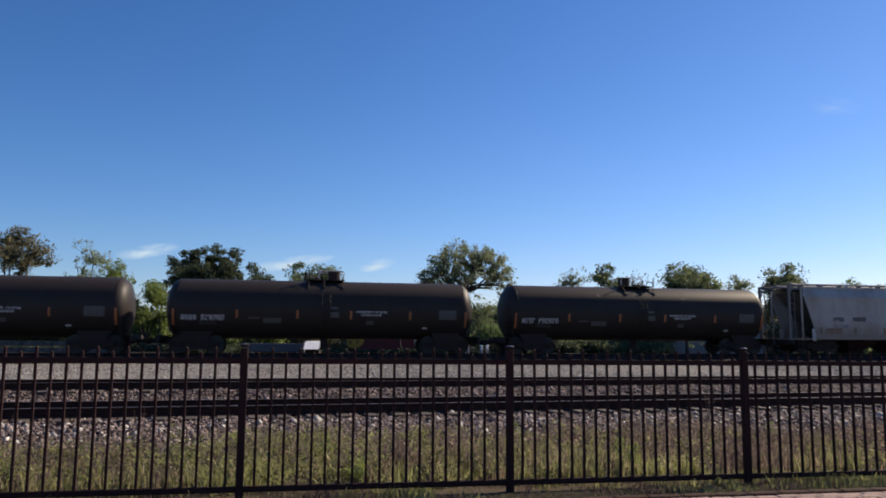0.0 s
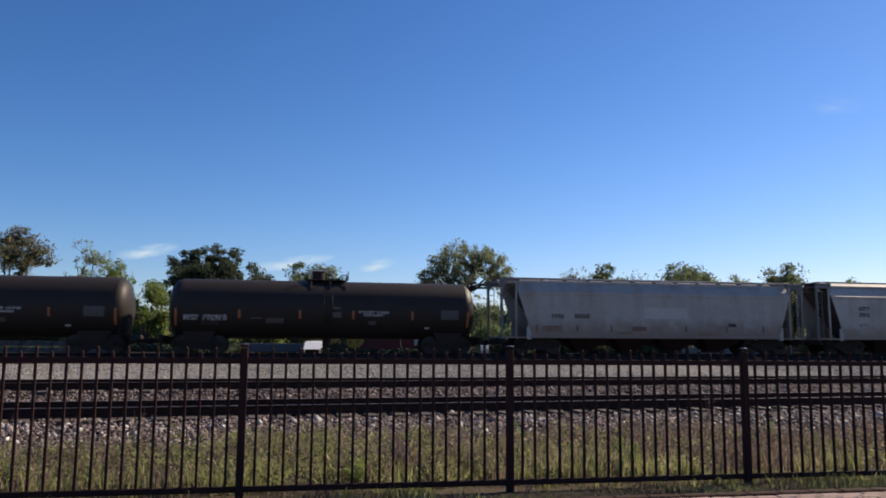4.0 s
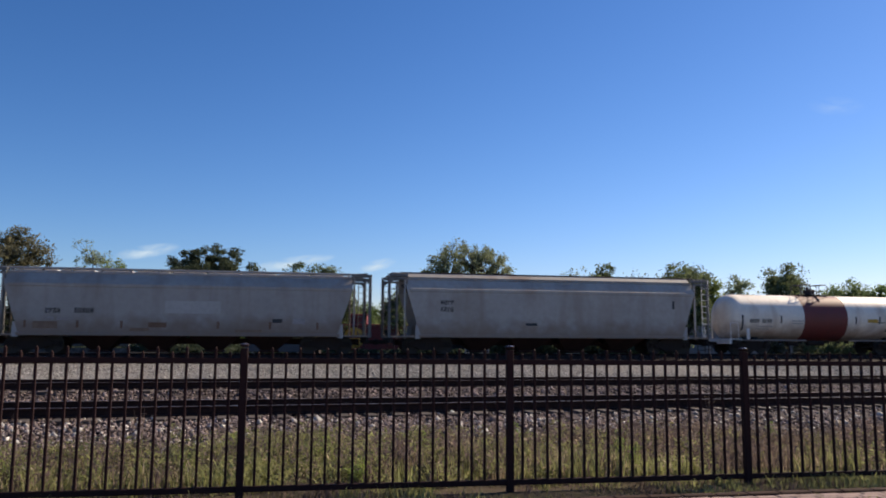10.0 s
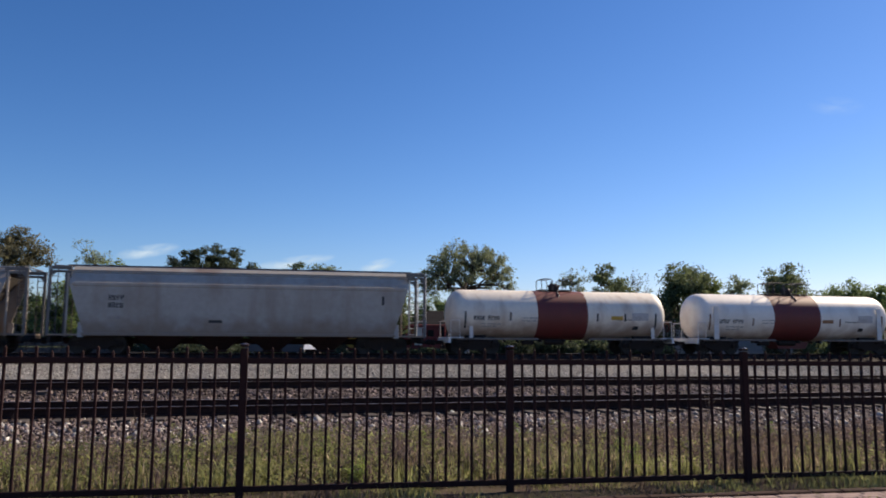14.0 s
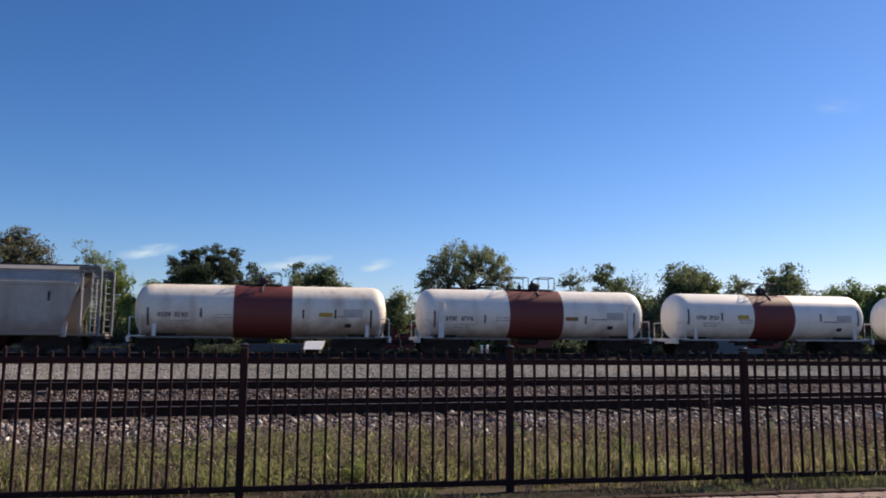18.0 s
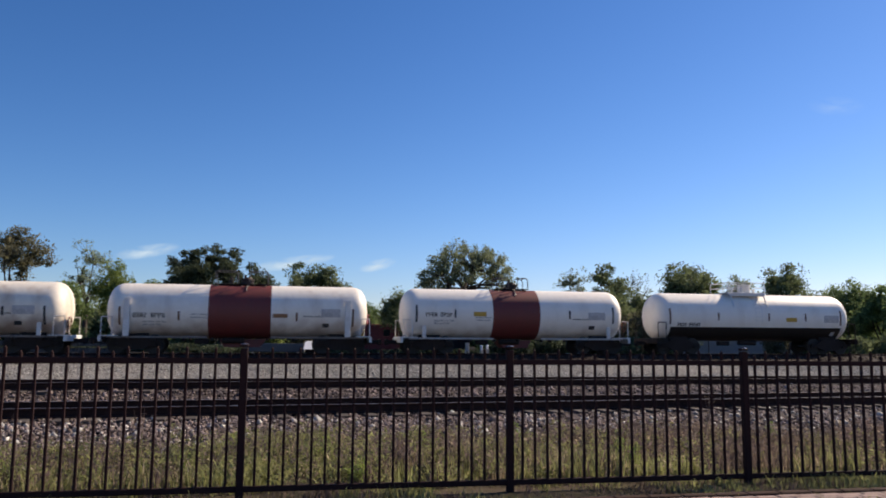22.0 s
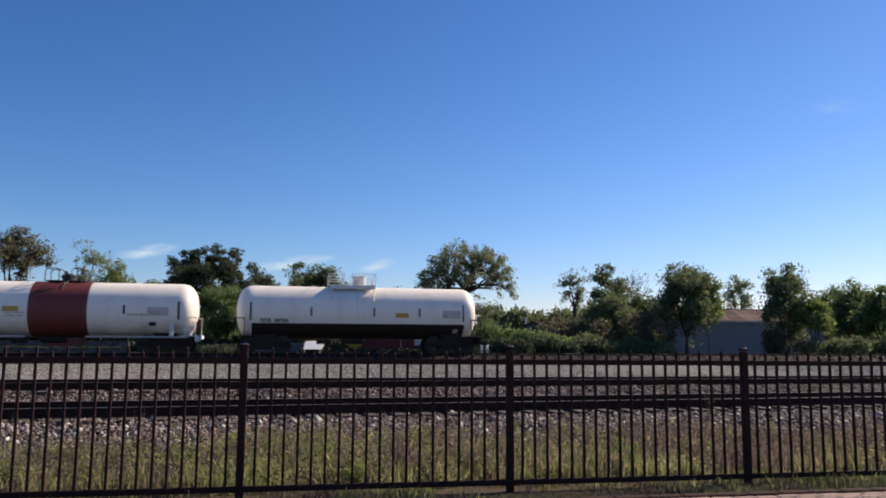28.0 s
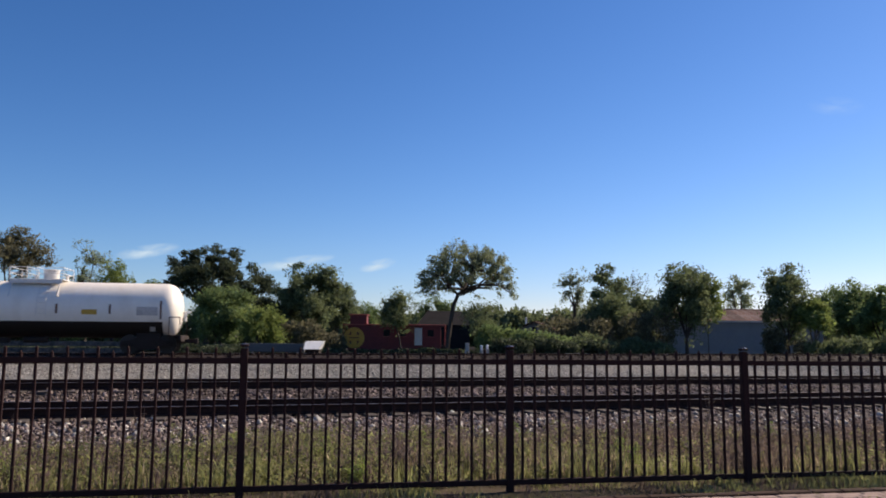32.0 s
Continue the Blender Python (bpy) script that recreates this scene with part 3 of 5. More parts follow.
def black_fittings(car, m, top, r, cz):
    """Platform, manway housing, low valve box and pipe rails on a black tank; m = -1 turns them end for end."""
    part("walkway", box(B(), (0, 0, top + 0.03), (2.0, 1.5, 0.04), bevel=0.01), BLACK_PAINT, car)
    for x in (-0.9, -0.1, 0.9):
        for y in (-1, 1):
            bm = rod(B(), (m * x, y * 0.72, top + 0.02), (m * x, y * 1.12, top - 0.48), 0.03, seg=6)
            rod(bm, (m * x, y * 0.3, top - 0.02), (m * x, y * 0.72, top + 0.02), 0.03, seg=6)
            part("walkway_brace", bm, STEEL_DARK, car)
    d = part("manway_housing", rod(B(), (m * 0.47, 0, top - 0.05), (m * 0.47, 0, top + 0.5), 0.33, seg=20), STEEL_DARK, car, smooth=True)
    part("lid", rod(rod(B(), (m * 0.47, 0, top + 0.5), (m * 0.47, 0, top + 0.55), 0.36, seg=20), (m * 0.47, 0, top + 0.55), (m * 0.47, 0, top + 0.6), 0.26, 0.1, seg=16), STEEL_DARK, d)
    part("valve_box", box(B(), (m * -0.45, 0, top + 0.06), (0.58, 0.6, 0.2), bevel=0.03), STEEL_DARK, car)
    for xa, xb, h, paint in ((-0.34, 0.95, 0.52, STEEL_GREY), (-1.02, -0.62, 0.3, RAIL_STEEL)):
        for y in (-0.66, 0.66):
            bm = B()
            for x in (xa, xb):
                rod(bm, (m * x, y, top + 0.04), (m * x, y, top + h - 0.1), 0.025, seg=6)
            rod(bm, (m * xa, y, top + h - 0.1), (m * (xa + 0.1), y, top + h), 0.025, seg=6)
            rod(bm, (m * xb, y, top + h - 0.1), (m * (xb - 0.1), y, top + h), 0.025, seg=6)
            rod(bm, (m * (xa + 0.1), y, top + h), (m * (xb - 0.1), y, top + h), 0.025, seg=6)
            part("railing", bm, paint, car)
    for y in (-0.66, 0.66):
        part("rail_post", rod(B(), (m * -1.06, y, top), (m * -1.06, y, top + 0.52), 0.03, seg=6), STEEL_DARK, car)
    for y in (-1, 1):
        curved_ladder(car, BLACK_PAINT, r, cz, y, -38, 22, 0.42, 0.014)


def black_tank_car(label, centre, seed, m=1):
    car = start_car("tank_car", label, centre, "black tank cars")
    r, cz, half = 1.54, 2.54, 8.02
    part("tank", lathe(B(), tank_profile(half, r, 0.85), 48, (0, 0, cz)), BLACK_PAINT, car, smooth=True)
    for x in (-half + 0.66, -2.6, 2.6, half - 0.66):
        part("weld_seam", lathe(B(), [(x - 0.03, r), (x - 0.02, r + 0.003), (x + 0.02, r + 0.003), (x + 0.03, r)], 40, (0, 0, cz)), BLACK_PAINT, car)
    black_fittings(car, m, cz + r, r, cz)
    for s in (-1, 1):
        x = s * (half - 1.6)
        part("saddle", extrude_xz(B(), [(x - 0.5, 0.75), (x + 0.5, 0.75), (x + 0.8, 1.35), (x - 0.8, 1.35)], -1.15, 1.15), STEEL_DARK, car)
        part("stub_sill", box(B(), (s * (half - 1.0), 0, 0.9), (2.4, 0.5, 0.36), bevel=0.02), STEEL_DARK, car)
        end_gear(car, s * (half + 0.2), s, STEEL_DARK, STEEL_DARK)
        bogie(car, s * (half - 1.6))
    bm = rod(B(), (0, 0, 0.55), (0, 0, 1.05), 0.2, seg=12)
    box(bm, (0, 0, 0.5), (0.5, 0.5, 0.1), bevel=0.02)
    part("outlet_valve", bm, STEEL_DARK, car)
    for k, x in enumerate((-7.53, -4.46, -1.44, 1.3, 4.42, 7.44)):
        marks(car, "reflector", ORANGE_MARK, [(x, 2.25 if 0 < k < 5 else 2.06, 0.11, 0.42 if 0 < k < 5 else 0.84)], r, cz)
    lettering(car, PALE_MARK, -7.15, 2.06, (4, 6), 0.27, r, cz, seed=seed)
    for z, x, c in ((1.86, -6.3, (3, 4, 3)), (1.74, -6.3, (3, 4, 4))):
        lettering(car, DIM_MARK, x, z, c, 0.09, r, cz, seed=seed + 1)
    lettering(car, PALE_MARK, 1.6, 2.4, (9, 7), 0.13, r, cz, seed=seed + 2)
    lettering(car, PALE_MARK, 1.85, 2.25, (13,), 0.11, r, cz, seed=seed + 3)
    marks(car, "data_panel", DIM_MARK, [(6.45, 2.3, 0.95, 0.5), (0.45, 2.25, 0.45, 0.28), (0.42, 2.6, 0.4, 0.12), (2.3, 1.85, 0.4, 0.2), (-3.6, 2.05, 0.55, 0.08), (-2.7, 1.93, 0.9, 0.26)], r, cz)
    marks(car, "placard", PALE_MARK, [(5.25, 1.6, 0.26, 0.1)], r, cz)
    return car


def white_tank_car(label, centre, seed, name, band=None, skirt=False, plates=()):
    car = start_car(name, label, centre, "white tank cars")
    r, cz, half = 1.39, 2.40, {1: 6.41, 2: 6.55, 3: 6.36, 4: 6.39}[seed]
    part("tank", lathe(B(), tank_profile(half, r, 0.88), 56, (0, 0, cz)), {1: CREAM_PAINT, 2: WHITE_PAINT}.get(seed, CLEAN_PAINT), car, smooth=True)
    top = cz + r
    if band:
        part("red_band", lathe(B(), [(band[0], r), (band[0], r + 0.006), (band[1], r + 0.006), (band[1], r)], 48, (0, 0, cz)), RED_BAND, car, "dark red painted band round the tank", smooth=True)
    if skirt:
        part("underside", lathe(B(), [(-half + 0.6, r - 0.05), (-half + 0.86, r + 0.006), (half - 0.86, r + 0.006), (half - 0.6, r - 0.05)], 20, (0, 0, cz), (-154.5, -25.5)), BLACK_PAINT, car, "black painted lower part of the tank", smooth=True)
    if skirt:
        tank_fittings(car, STEEL_WHITE, top, r, cz, -1.68, 0.8, 0.55, 1.9, True)
        for y in (-1, 1):
            part("platform_shield", box(B(), (-0.44, y * 0.97, top - 0.05), (2.4, 0.03, 0.2), bevel=0.008), STEEL_WHITE, car)
        railing(car, STEEL_WHITE, -1.66, -0.88, -0.9, 0.9, top + 0.06, top + 0.66)
        railing(car, STEEL_WHITE, -0.44, 0.78, -0.9, 0.9, top + 0.06, top + 0.66)
    elif seed == 2:
        band_fittings(car, top, r, cz, ((-1.36, -0.24), (0.34, 1.3)), 0.24, -0.6, 0.72, 0.08)
    else:
        band_fittings(car, top, r, cz, ((-0.98, -0.34), (0.24, 0.82)), 0.0 if seed == 3 else -0.1, -0.2, 0.66, 0.1)
    for s in (-1, 1):
        x = s * (half - 1.5)
        m = STEEL_DARK
        part("saddle", extrude_xz(B(), [(x - 0.4, 0.8), (x + 0.4, 0.8), (x + 0.6, 1.25), (x - 0.6, 1.25)], -0.85, 0.85), m, car)
        end_gear(car, s * (half + 0.08), s, STEEL_DARK if skirt else STEEL_WHITE, STEEL_DARK if skirt else STEEL_WHITE)
        bogie(car, s * (half - 1.5))
        if s > 0 and not skirt:
            part("brake_stand", rod(B(), (half + 0.02, -0.75, 1.14), (half + 0.02, -0.75, 1.85), 0.035, seg=6), BAND_GEAR, car)
            part("brake_wheel", lathe(B(), [(half + 0.06, 0.25), (half + 0.09, 0.28), (half + 0.12, 0.25), (half + 0.09, 0.22), (half + 0.06, 0.25)], 18, (0, -0.75, 1.78)), RED_BAND, car, "dark red hand brake wheel")
        if not skirt:
            for y in (-1.36, 1.36):
                part("end_post", box(B(), (s * (half - 1.12), y * (1.06 if seed == 2 else 1.0), 2.05 if seed == 2 else 1.42), (0.3 if seed == 2 else 0.2, 0.06, 1.9 if seed == 2 else 0.62), bevel=0.01), STEEL_WHITE, car)
    if not skirt:
        for y in (-1.36, 1.36):
            for xa, xb in ((-half + 0.3, band[0]), (band[1], half - 0.3)):
                part("side_sill", box(B(), ((xa + xb) / 2, y, 1.06), (xb - xa, 0.1, 0.1), bevel=0.012), STEEL_GREY if seed == 3 else SILL_STEEL, car)
            for k in range(-4, 5):
                part("sill_bracket", box(B(), (k * 1.35, y * 0.9, 0.97), (0.1, 0.34, 0.16), bevel=0.01), STEEL_DARK, car)
    for s in (-1, 1):
        part("stub_sill", box(B(), (s * (half - 1.1), 0, 0.9), (2.4, 0.5, 0.3), bevel=0.02), STEEL_DARK, car)
    part("valve_box", box(B(), (-1.9, -0.6, 0.86), (0.7, 0.3, 0.25), bevel=0.03), STEEL_DARK, car)
    bm = B()
    rod(bm, (-0.9, -0.6, 0.9), (0.2, -0.6, 0.9), 0.15, seg=12)
    part("brake_reservoir", bm, STEEL_DARK, car, smooth=True)
    strips = {1: (-5.61, -3.08, 1.98, 3.63, 5.49), 2: (-5.77, -2.99, 2.81, 5.7), 3: (-5.65, -3.54, 2.96, 5.53), 4: (-5.63, -2.58, 0.68, 3.11, 5.49)}[seed]
    low, high = {1: (2.08, 2.28), 2: (2.1, 2.12), 3: (2.38, 2.4), 4: (2.4, 2.41)}[seed]
    for k, x in enumerate(strips):
        long = k in (0, len(strips) - 1)
        marks(car, "reflector", BROWN_MARK if skirt or seed == 2 else DARK_MARK, [(x, low if long else high, 0.1, 0.9 if long else 0.45)], r, cz)
    if band and seed > 1:
        part("outlet_skid", extrude_xz(B(), [(band[0] + 0.5, 0.98), (band[1] - 0.25, 0.98), (band[1] - 0.5, 0.56), (band[0] + 0.8, 0.56)], -0.5, 0.5), RED_BAND, car, "dark red outlet skid under the band")
    z = {1: 2.19, 2: 2.14, 3: 2.33, 4: 1.94}[seed]
    lettering(car, DARK_MARK, -5.15, z, (4, 4) if not skirt else (4, 5), 0.23 if not skirt else 0.2, r, cz, seed=seed)
    for dz, c in () if skirt else ((0.3, (4, 5, 3, 4)), (0.44, (5, 4, 4))):
        lettering(car, FADED_MARK, -4.7, z - dz - 0.02, c, 0.08, r, cz, seed=seed + 4)
    marks(car, "notice_plate", BROWN_PLATE if seed == 2 else YELLOW_PLATE, [(x, zz, w, h) for x, zz, w, h in plates], r, cz)
    marks(car, "data_panel", PANEL_MARK, [(4.85 if skirt else 4.55, 2.33, 1.0, 0.42)], r, cz)
    if not skirt:
        lettering(car, DARK_MARK, 3.15, 2.15, (10, 8), 0.07, r, cz, seed=seed + 6)
        lettering(car, FADED_MARK, -2.4, 2.2, (6, 8), 0.08, r, cz, seed=seed + 7)
        lettering(car, FADED_MARK, -2.4, 2.05, (8, 5), 0.08, r, cz, seed=seed + 8)
        marks(car, "placard", DARK_MARK, [(4.3, 1.7, 0.34, 0.2)], r, cz)
    else:
        marks(car, "placard", PALE_MARK, [(5.1, 1.45, 0.26, 0.22)], r + 0.006, cz)
    return car


def hopper_car(label, centre, seed, paint, roof_mat, ridge):
    car = start_car("covered_hopper_car", label, centre, "covered hopper cars")
    top_half, low_half = 8.35, 7.62
    roof = 4.3 if seed == 2 else 4.2
    section = [(1.50, 1.12), (1.53, 1.36), (1.57, 2.2), (1.58, 3.0), (1.57, ridge), (1.45, ridge + 0.25), (1.25, roof - 0.1), (1.2, roof)]
    ring = [(-y, z) for y, z in section] + [(-0.5, roof + 0.08), (0.5, roof + 0.08)] + [(y, z) for y, z in reversed(section)]

    def end_at(z):
        return low_half if z < 1.37 else low_half + (top_half - low_half) * min(1.0, (z - 1.36) / 2.3)
    bm = B()
    skins = []
    for inset in (0.0, 0.03):
        cols = []
        for k in range(13):
            u = -1 + 2 * k / 12
            cols.append([bm.verts.new((u * end_at(z), y - math.copysign(inset, y), z + (inset if z < 2.5 else -inset))) for y, z in ring])
        for a, b in zip(cols, cols[1:]):
            for i in range(len(ring)):
                j = (i + 1) % len(ring)
                bm.faces.new((a[i], a[j], b[j], b[i]))
        skins.append(cols)
    for k in (0, -1):
        a, b = skins[0][k], skins[1][k]
        for i in range(len(ring)):
            j = (i + 1) % len(ring)
            bm.faces.new((a[i], a[j], b[j], b[i]))
    part("body", bm, paint, car, smooth=False)
    for y in (-1, 1):
        part("side_ridge", box(B(), (0, y * 1.575, ridge), (2 * end_at(ridge) - 0.3, 0.06, 0.2), bevel=0.028), paint, car)
        part("side_sill", box(B(), (0, y * 1.52, 1.19), (2 * low_half + 0.1, 0.09, 0.16), bevel=0.02), paint, car)
        part("roof_edge", box(B(), (0, y * 1.21, roof + 0.01), (2 * top_half, 0.06, 0.07), bevel=0.012), roof_mat, car)
    # running boards on brackets, hatches
    for y in (-0.95, 0.95):
        part("running_board", box(B(), (0, y * (0.6 if seed == 2 else 1), 4.58 if seed == 2 else 4.4), (2 * top_half + 0.5, 0.5, 0.09), bevel=0.01), BAND_GEAR if seed == 2 else roof_mat, car)
    for k in range(-3, 4) if seed == 2 else range(-6, 7):
        for y in (-1, 1):
            if seed == 2:
                bm = rod(B(), (k * 2.4 + 0.25, y * 0.62, 4.56), (k * 2.4 - 0.2, y * 1.24, 4.2), 0.035, seg=5)
            else:
                bm = box(B(), (k * 1.36, y * 0.98, roof + 0.12), (0.05, 0.44, 0.2), bevel=0.006)
            part("roof_bracket", bm, BAND_GEAR if seed == 2 else STEEL_GREY, car)
    for k in range(-4, 5):
        part("hatch_cover", box(B(), (k * 1.78, 0, roof + 0.13), (1.6, 0.72, 0.14), bevel=0.04), roof_mat, car)
    if seed == 2:
        for y in (-1, 1):
            part("roof_sheet", box(B(), (0, y * 1.03, 4.38), (2 * top_half - 0.1, 0.62, 0.03), Matrix.Rotation(y * radians(-38), 4, "X")), roof_mat, car, "tan rust-stained sloping roof sheet")
    # end frames
    for s in (-1, 1):
        x = s * 9.1
        part("end_platform", box(B(), (s * 8.35, 0, 1.15), (1.7, 3.0, 0.09), bevel=0.015), paint, car)
        part("end_sill", box(B(), (s * 9.12, 0, 0.95), (0.16, 3.0, 0.3), bevel=0.02), STEEL_DARK, car)
        for y in (-1.42, 1.42):
            bm = B()
            ladder(bm, (x, y, 1.1), (x, y, roof + 0.2), 0.42, 10, 0.024)
            # White on the second car's right end stands for sun on its ladders.
            part("end_ladder", bm, STEEL_WHITE if seed == 2 and s > 0 else RAIL_STEEL, car)
            part("end_post", box(B(), (s * 8.42, y, 2.6), (0.09, 0.09, 3.1), bevel=0.01), paint, car)
            part("corner_plate", box(B(), (s * 7.72, y * 1.06, 1.4), (0.28, 0.04, 0.72), bevel=0.008), STEEL_GREY, car)
            part("frame_post", box(B(), (x + s * 0.14, y * 0.99, 2.72), (0.13, 0.11, 3.3), bevel=0.012), FRAME_GREY, car)
            part("frame_beam", box(B(), (s * 8.75, y * 0.99, roof + 0.1), (1.0, 0.11, 0.17), bevel=0.012), FRAME_GREY, car)
            part("gusset", extrude_xz(B(), [(s * 8.3, roof - 0.02), (s * 9.17, roof - 0.02), (s * 9.17, roof - 0.3), (s * 8.98, roof - 0.14), (s * 8.5, roof - 0.14), (s * 8.3, roof - 0.42)], y * 0.99 - 0.03, y * 0.99 + 0.03), FRAME_GREY, car)
            bm = B()
            ladder(bm, (s * 8.75, y, 0.35), (s * 8.75, y, 1.05), 0.42, 3, 0.02)
            part("step", bm, STEEL_DARK, car)
        bm = B()
        rod(bm, (x, -1.42, roof + 0.22), (x, 1.42, roof + 0.22), 0.03, seg=6)
        rod(bm, (x, -1.42, roof + 0.22), (s * 8.3, -1.0, roof + 0.22), 0.03, seg=6)
        rod(bm, (x, 1.42, roof + 0.22), (s * 8.3, 1.0, roof + 0.22), 0.03, seg=6)
        part("end_brace", bm, RAIL_STEEL, car)
        # slope sheet towards the bogie
        bm = B()
        hi, lo = roof - 0.25, 1.0
        vs = [bm.verts.new((s * (x - dx), y, z)) for dx in (0.0, 0.06) for x, y, z in ((top_half - 0.1, -1.15, hi), (top_half - 0.1, 1.15, hi), (5.7, 1.44, lo + 0.06), (5.7, -1.44, lo + 0.06))]
        for f in ((0, 1, 2, 3), (7, 6, 5, 4), (0, 4, 5, 1), (1, 5, 6, 2), (2, 6, 7, 3), (3, 7, 4, 0)):
            bm.faces.new([vs[i] for i in f])
        part("slope_sheet", bm, SLOPE_STEEL, car, "brown sloping end sheet, darkened for its shade")
        coupler(car, s * 9.12, s)
        bogie(car, s * 7.05)
        part("brake_wheel", lathe(B(), [(s * 9.22, 0.24), (s * 9.25, 0.26), (s * 9.25, 0.22), (s * 9.22, 0.24)], 16, (0, 0.5, 2.3)), STEEL_DARK, car)
    for k in (-1.5, -0.5, 0.5, 1.5):
        x = k * 2.75
        bm = B()
        a = [bm.verts.new((x + dx * 1.25, dy * 1.3, 1.12)) for dx, dy in ((-1, -1), (1, -1), (1, 1), (-1, 1))]
        b = [bm.verts.new((x + dx * 0.42, dy * 0.45, 0.42)) for dx, dy in ((-1, -1), (1, -1), (1, 1), (-1, 1))]
        for i in range(4):
            j = (i + 1) % 4
            bm.faces.new((a[i], a[j], b[j], b[i]))
        bm.faces.new(list(reversed(b)))
        bm.faces.new(a)
        h = part("discharge_hopper", bm, HOPPER_GEAR, car)
        part("gate", box(B(), (x, 0, 0.36), (1.0, 1.2, 0.1), bevel=0.02), HOPPER_GEAR, h)
    part("centre_sill", box(B(), (0, 0, 0.86), (17.6, 0.4, 0.3), bevel=0.02), HOPPER_GEAR, car)
    y = -1.585
    if seed == 1:
        lettering(car, DARK_MARK, -6.41, 2.31, (4,), 0.25, y=y, seed=3)
        lettering(car, DARK_MARK, -5.1, 2.33, (5,), 0.25, y=y, seed=4)
        lettering(car, FADED_MARK, -6.4, 1.92, (3, 4), 0.18, y=y, seed=5)
        marks(car, "repainted_patch", PALE_PATCH, [(0.38, 2.54, 2.66, 0.62)], y=y + 0.012)
        marks(car, "rust_patch", RUST_PATCH, [(-6.4, 1.62, 1.1, 0.34), (-2.1, 1.42, 0.9, 0.16), (3.1, 1.38, 1.3, 0.14)], y=-1.553)
        marks(car, "reflector", BROWN_MARK, [(x, 1.66, 0.11, 0.36) for x in (-7.3, -4.95, -2.94, 1.62, 4.16, 6.54)], y=-1.558)
        marks(car, "data_panel", DARK_MARK, [(4.52, 1.9, 0.5, 0.2)], y=-1.574)
        marks(car, "data_panel", BROWN_MARK, [(-1.27, 1.65, 0.85, 0.24)], y=-1.56)
        marks(car, "data_panel", FADED_MARK, [(5.6, 1.9, 0.6, 0.3)], y=-1.572)
    else:
        lettering(car, DARK_MARK, -6.5, 2.98, (4,), 0.25, y=y, seed=6)
        lettering(car, DARK_MARK, -6.5, 2.6, (4,), 0.25, y=y, seed=7)
        lettering(car, FADED_MARK, -6.5, 1.98, (3, 3), 0.12, y=y, seed=8)
        marks(car, "data_panel", DARK_MARK, [(-1.44, 1.84, 0.65, 0.14)], y=-1.572)
        marks(car, "data_panel", DARK_MARK, [(7.0, 3.0, 0.12, 0.45)], y=-1.6)
    return car


black_tank_car("matt black tank car with orange reflector strips", -23.8, 1)
black_tank_car("matt black tank car with orange strips and pale stencils", -6.15, 1)
black_tank_car("dusty black tank car coupled ahead of a grey hopper", 11.63, 9, -1)
hopper_car("grey covered hopper car with a pale repainted patch", 30.23, 1, GREY_HOPPER, STEEL_GREY, 3.57)
hopper_car("pale grey covered hopper car with a rust-stained roof edge", 49.75, 2, PALE_HOPPER, ROOF_TAN, 3.62)
white_tank_car("white tank car with a broad dark red band", 66.87, 1, "tank_car", (-1.52, 1.41), plates=((3.15, 2.25, 0.72, 0.2),))
white_tank_car("white tank car with a broad red band and white end posts", 81.54, 2, "tank_car", (-1.59, 1.51), plates=((1.98, 2.17, 0.74, 0.2),))
white_tank_car("clean white tank car with a narrower red band", 96.27, 3, "tank_car", (-1.43, 1.25), plates=((-2.17, 2.38, 0.72, 0.24),))
white_tank_car("white tank car with black underside at the train's end", 110.93, 4, "tank_car", None, True, plates=((2.17, 2.26, 0.7, 0.24),))
last_car = CARS[-1][0]
bm = box(B(), (6.52, 0, 2.1), (0.12, 0.24, 0.5), bevel=0.03)
box(bm, (6.6, 0, 2.34), (0.4, 0.12, 0.09), bevel=0.02)
part("end_marker", bm, STEEL_WHITE, last_car, "pale end-of-train marker")


def motions():
    """The train rolls from its right to its left; its wheels turn with it."""
    for car, s in CARS:
        walk(car, [(t * 1.0, railway(s + 8.16 - gone(t), TRAIN_B, RAIL_Z + GRADE * (s + 0.16 - gone(t))) @ pose(0, 0, 0, 0, -math.degrees(math.atan(GRADE)), 0)) for t in range(0, 33)])
    turns = [(k * 0.16, math.degrees(gone(k * 0.16) / 0.457)) for k in range(0, 201)]
    for ob, dx in WHEELSETS:
        walk(ob, [(t, pose(dx, 0, 0.457, 0, -a, 0)) for t, a in turns])


# ---- trees ----
BARK = material("grey_brown_bark", (0.075, 0.058, 0.046), 0.95, vary=0.45, grain=9, blotch=2, bump=0.6, second=(0.045, 0.035, 0.03))


def leaves_mat(name, c, second):
    return material(name, c, 0.7, vary=0.45, grain=1.2, blotch=0.35, bump=0.0, second=second, per_island=0.35, translucent=0.5, specular=0.2)


LEAF_MID = leaves_mat("mid_green_leaves", (0.195, 0.262, 0.1), (0.11, 0.158, 0.064))
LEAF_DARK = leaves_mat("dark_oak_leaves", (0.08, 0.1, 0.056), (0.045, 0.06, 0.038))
LEAF_BRIGHT = leaves_mat("bright_green_leaves", (0.225, 0.28, 0.085), (0.14, 0.185, 0.055))
LEAF_PALE = leaves_mat("pale_blue_green_leaves", (0.29, 0.34, 0.2), (0.165, 0.205, 0.12))
LEAF_OLIVE = leaves_mat("olive_leaves", (0.175, 0.212, 0.102), (0.1, 0.128, 0.068))
LEAF_GREY = leaves_mat("grey_green_leaves", (0.245, 0.28, 0.165), (0.135, 0.16, 0.095))
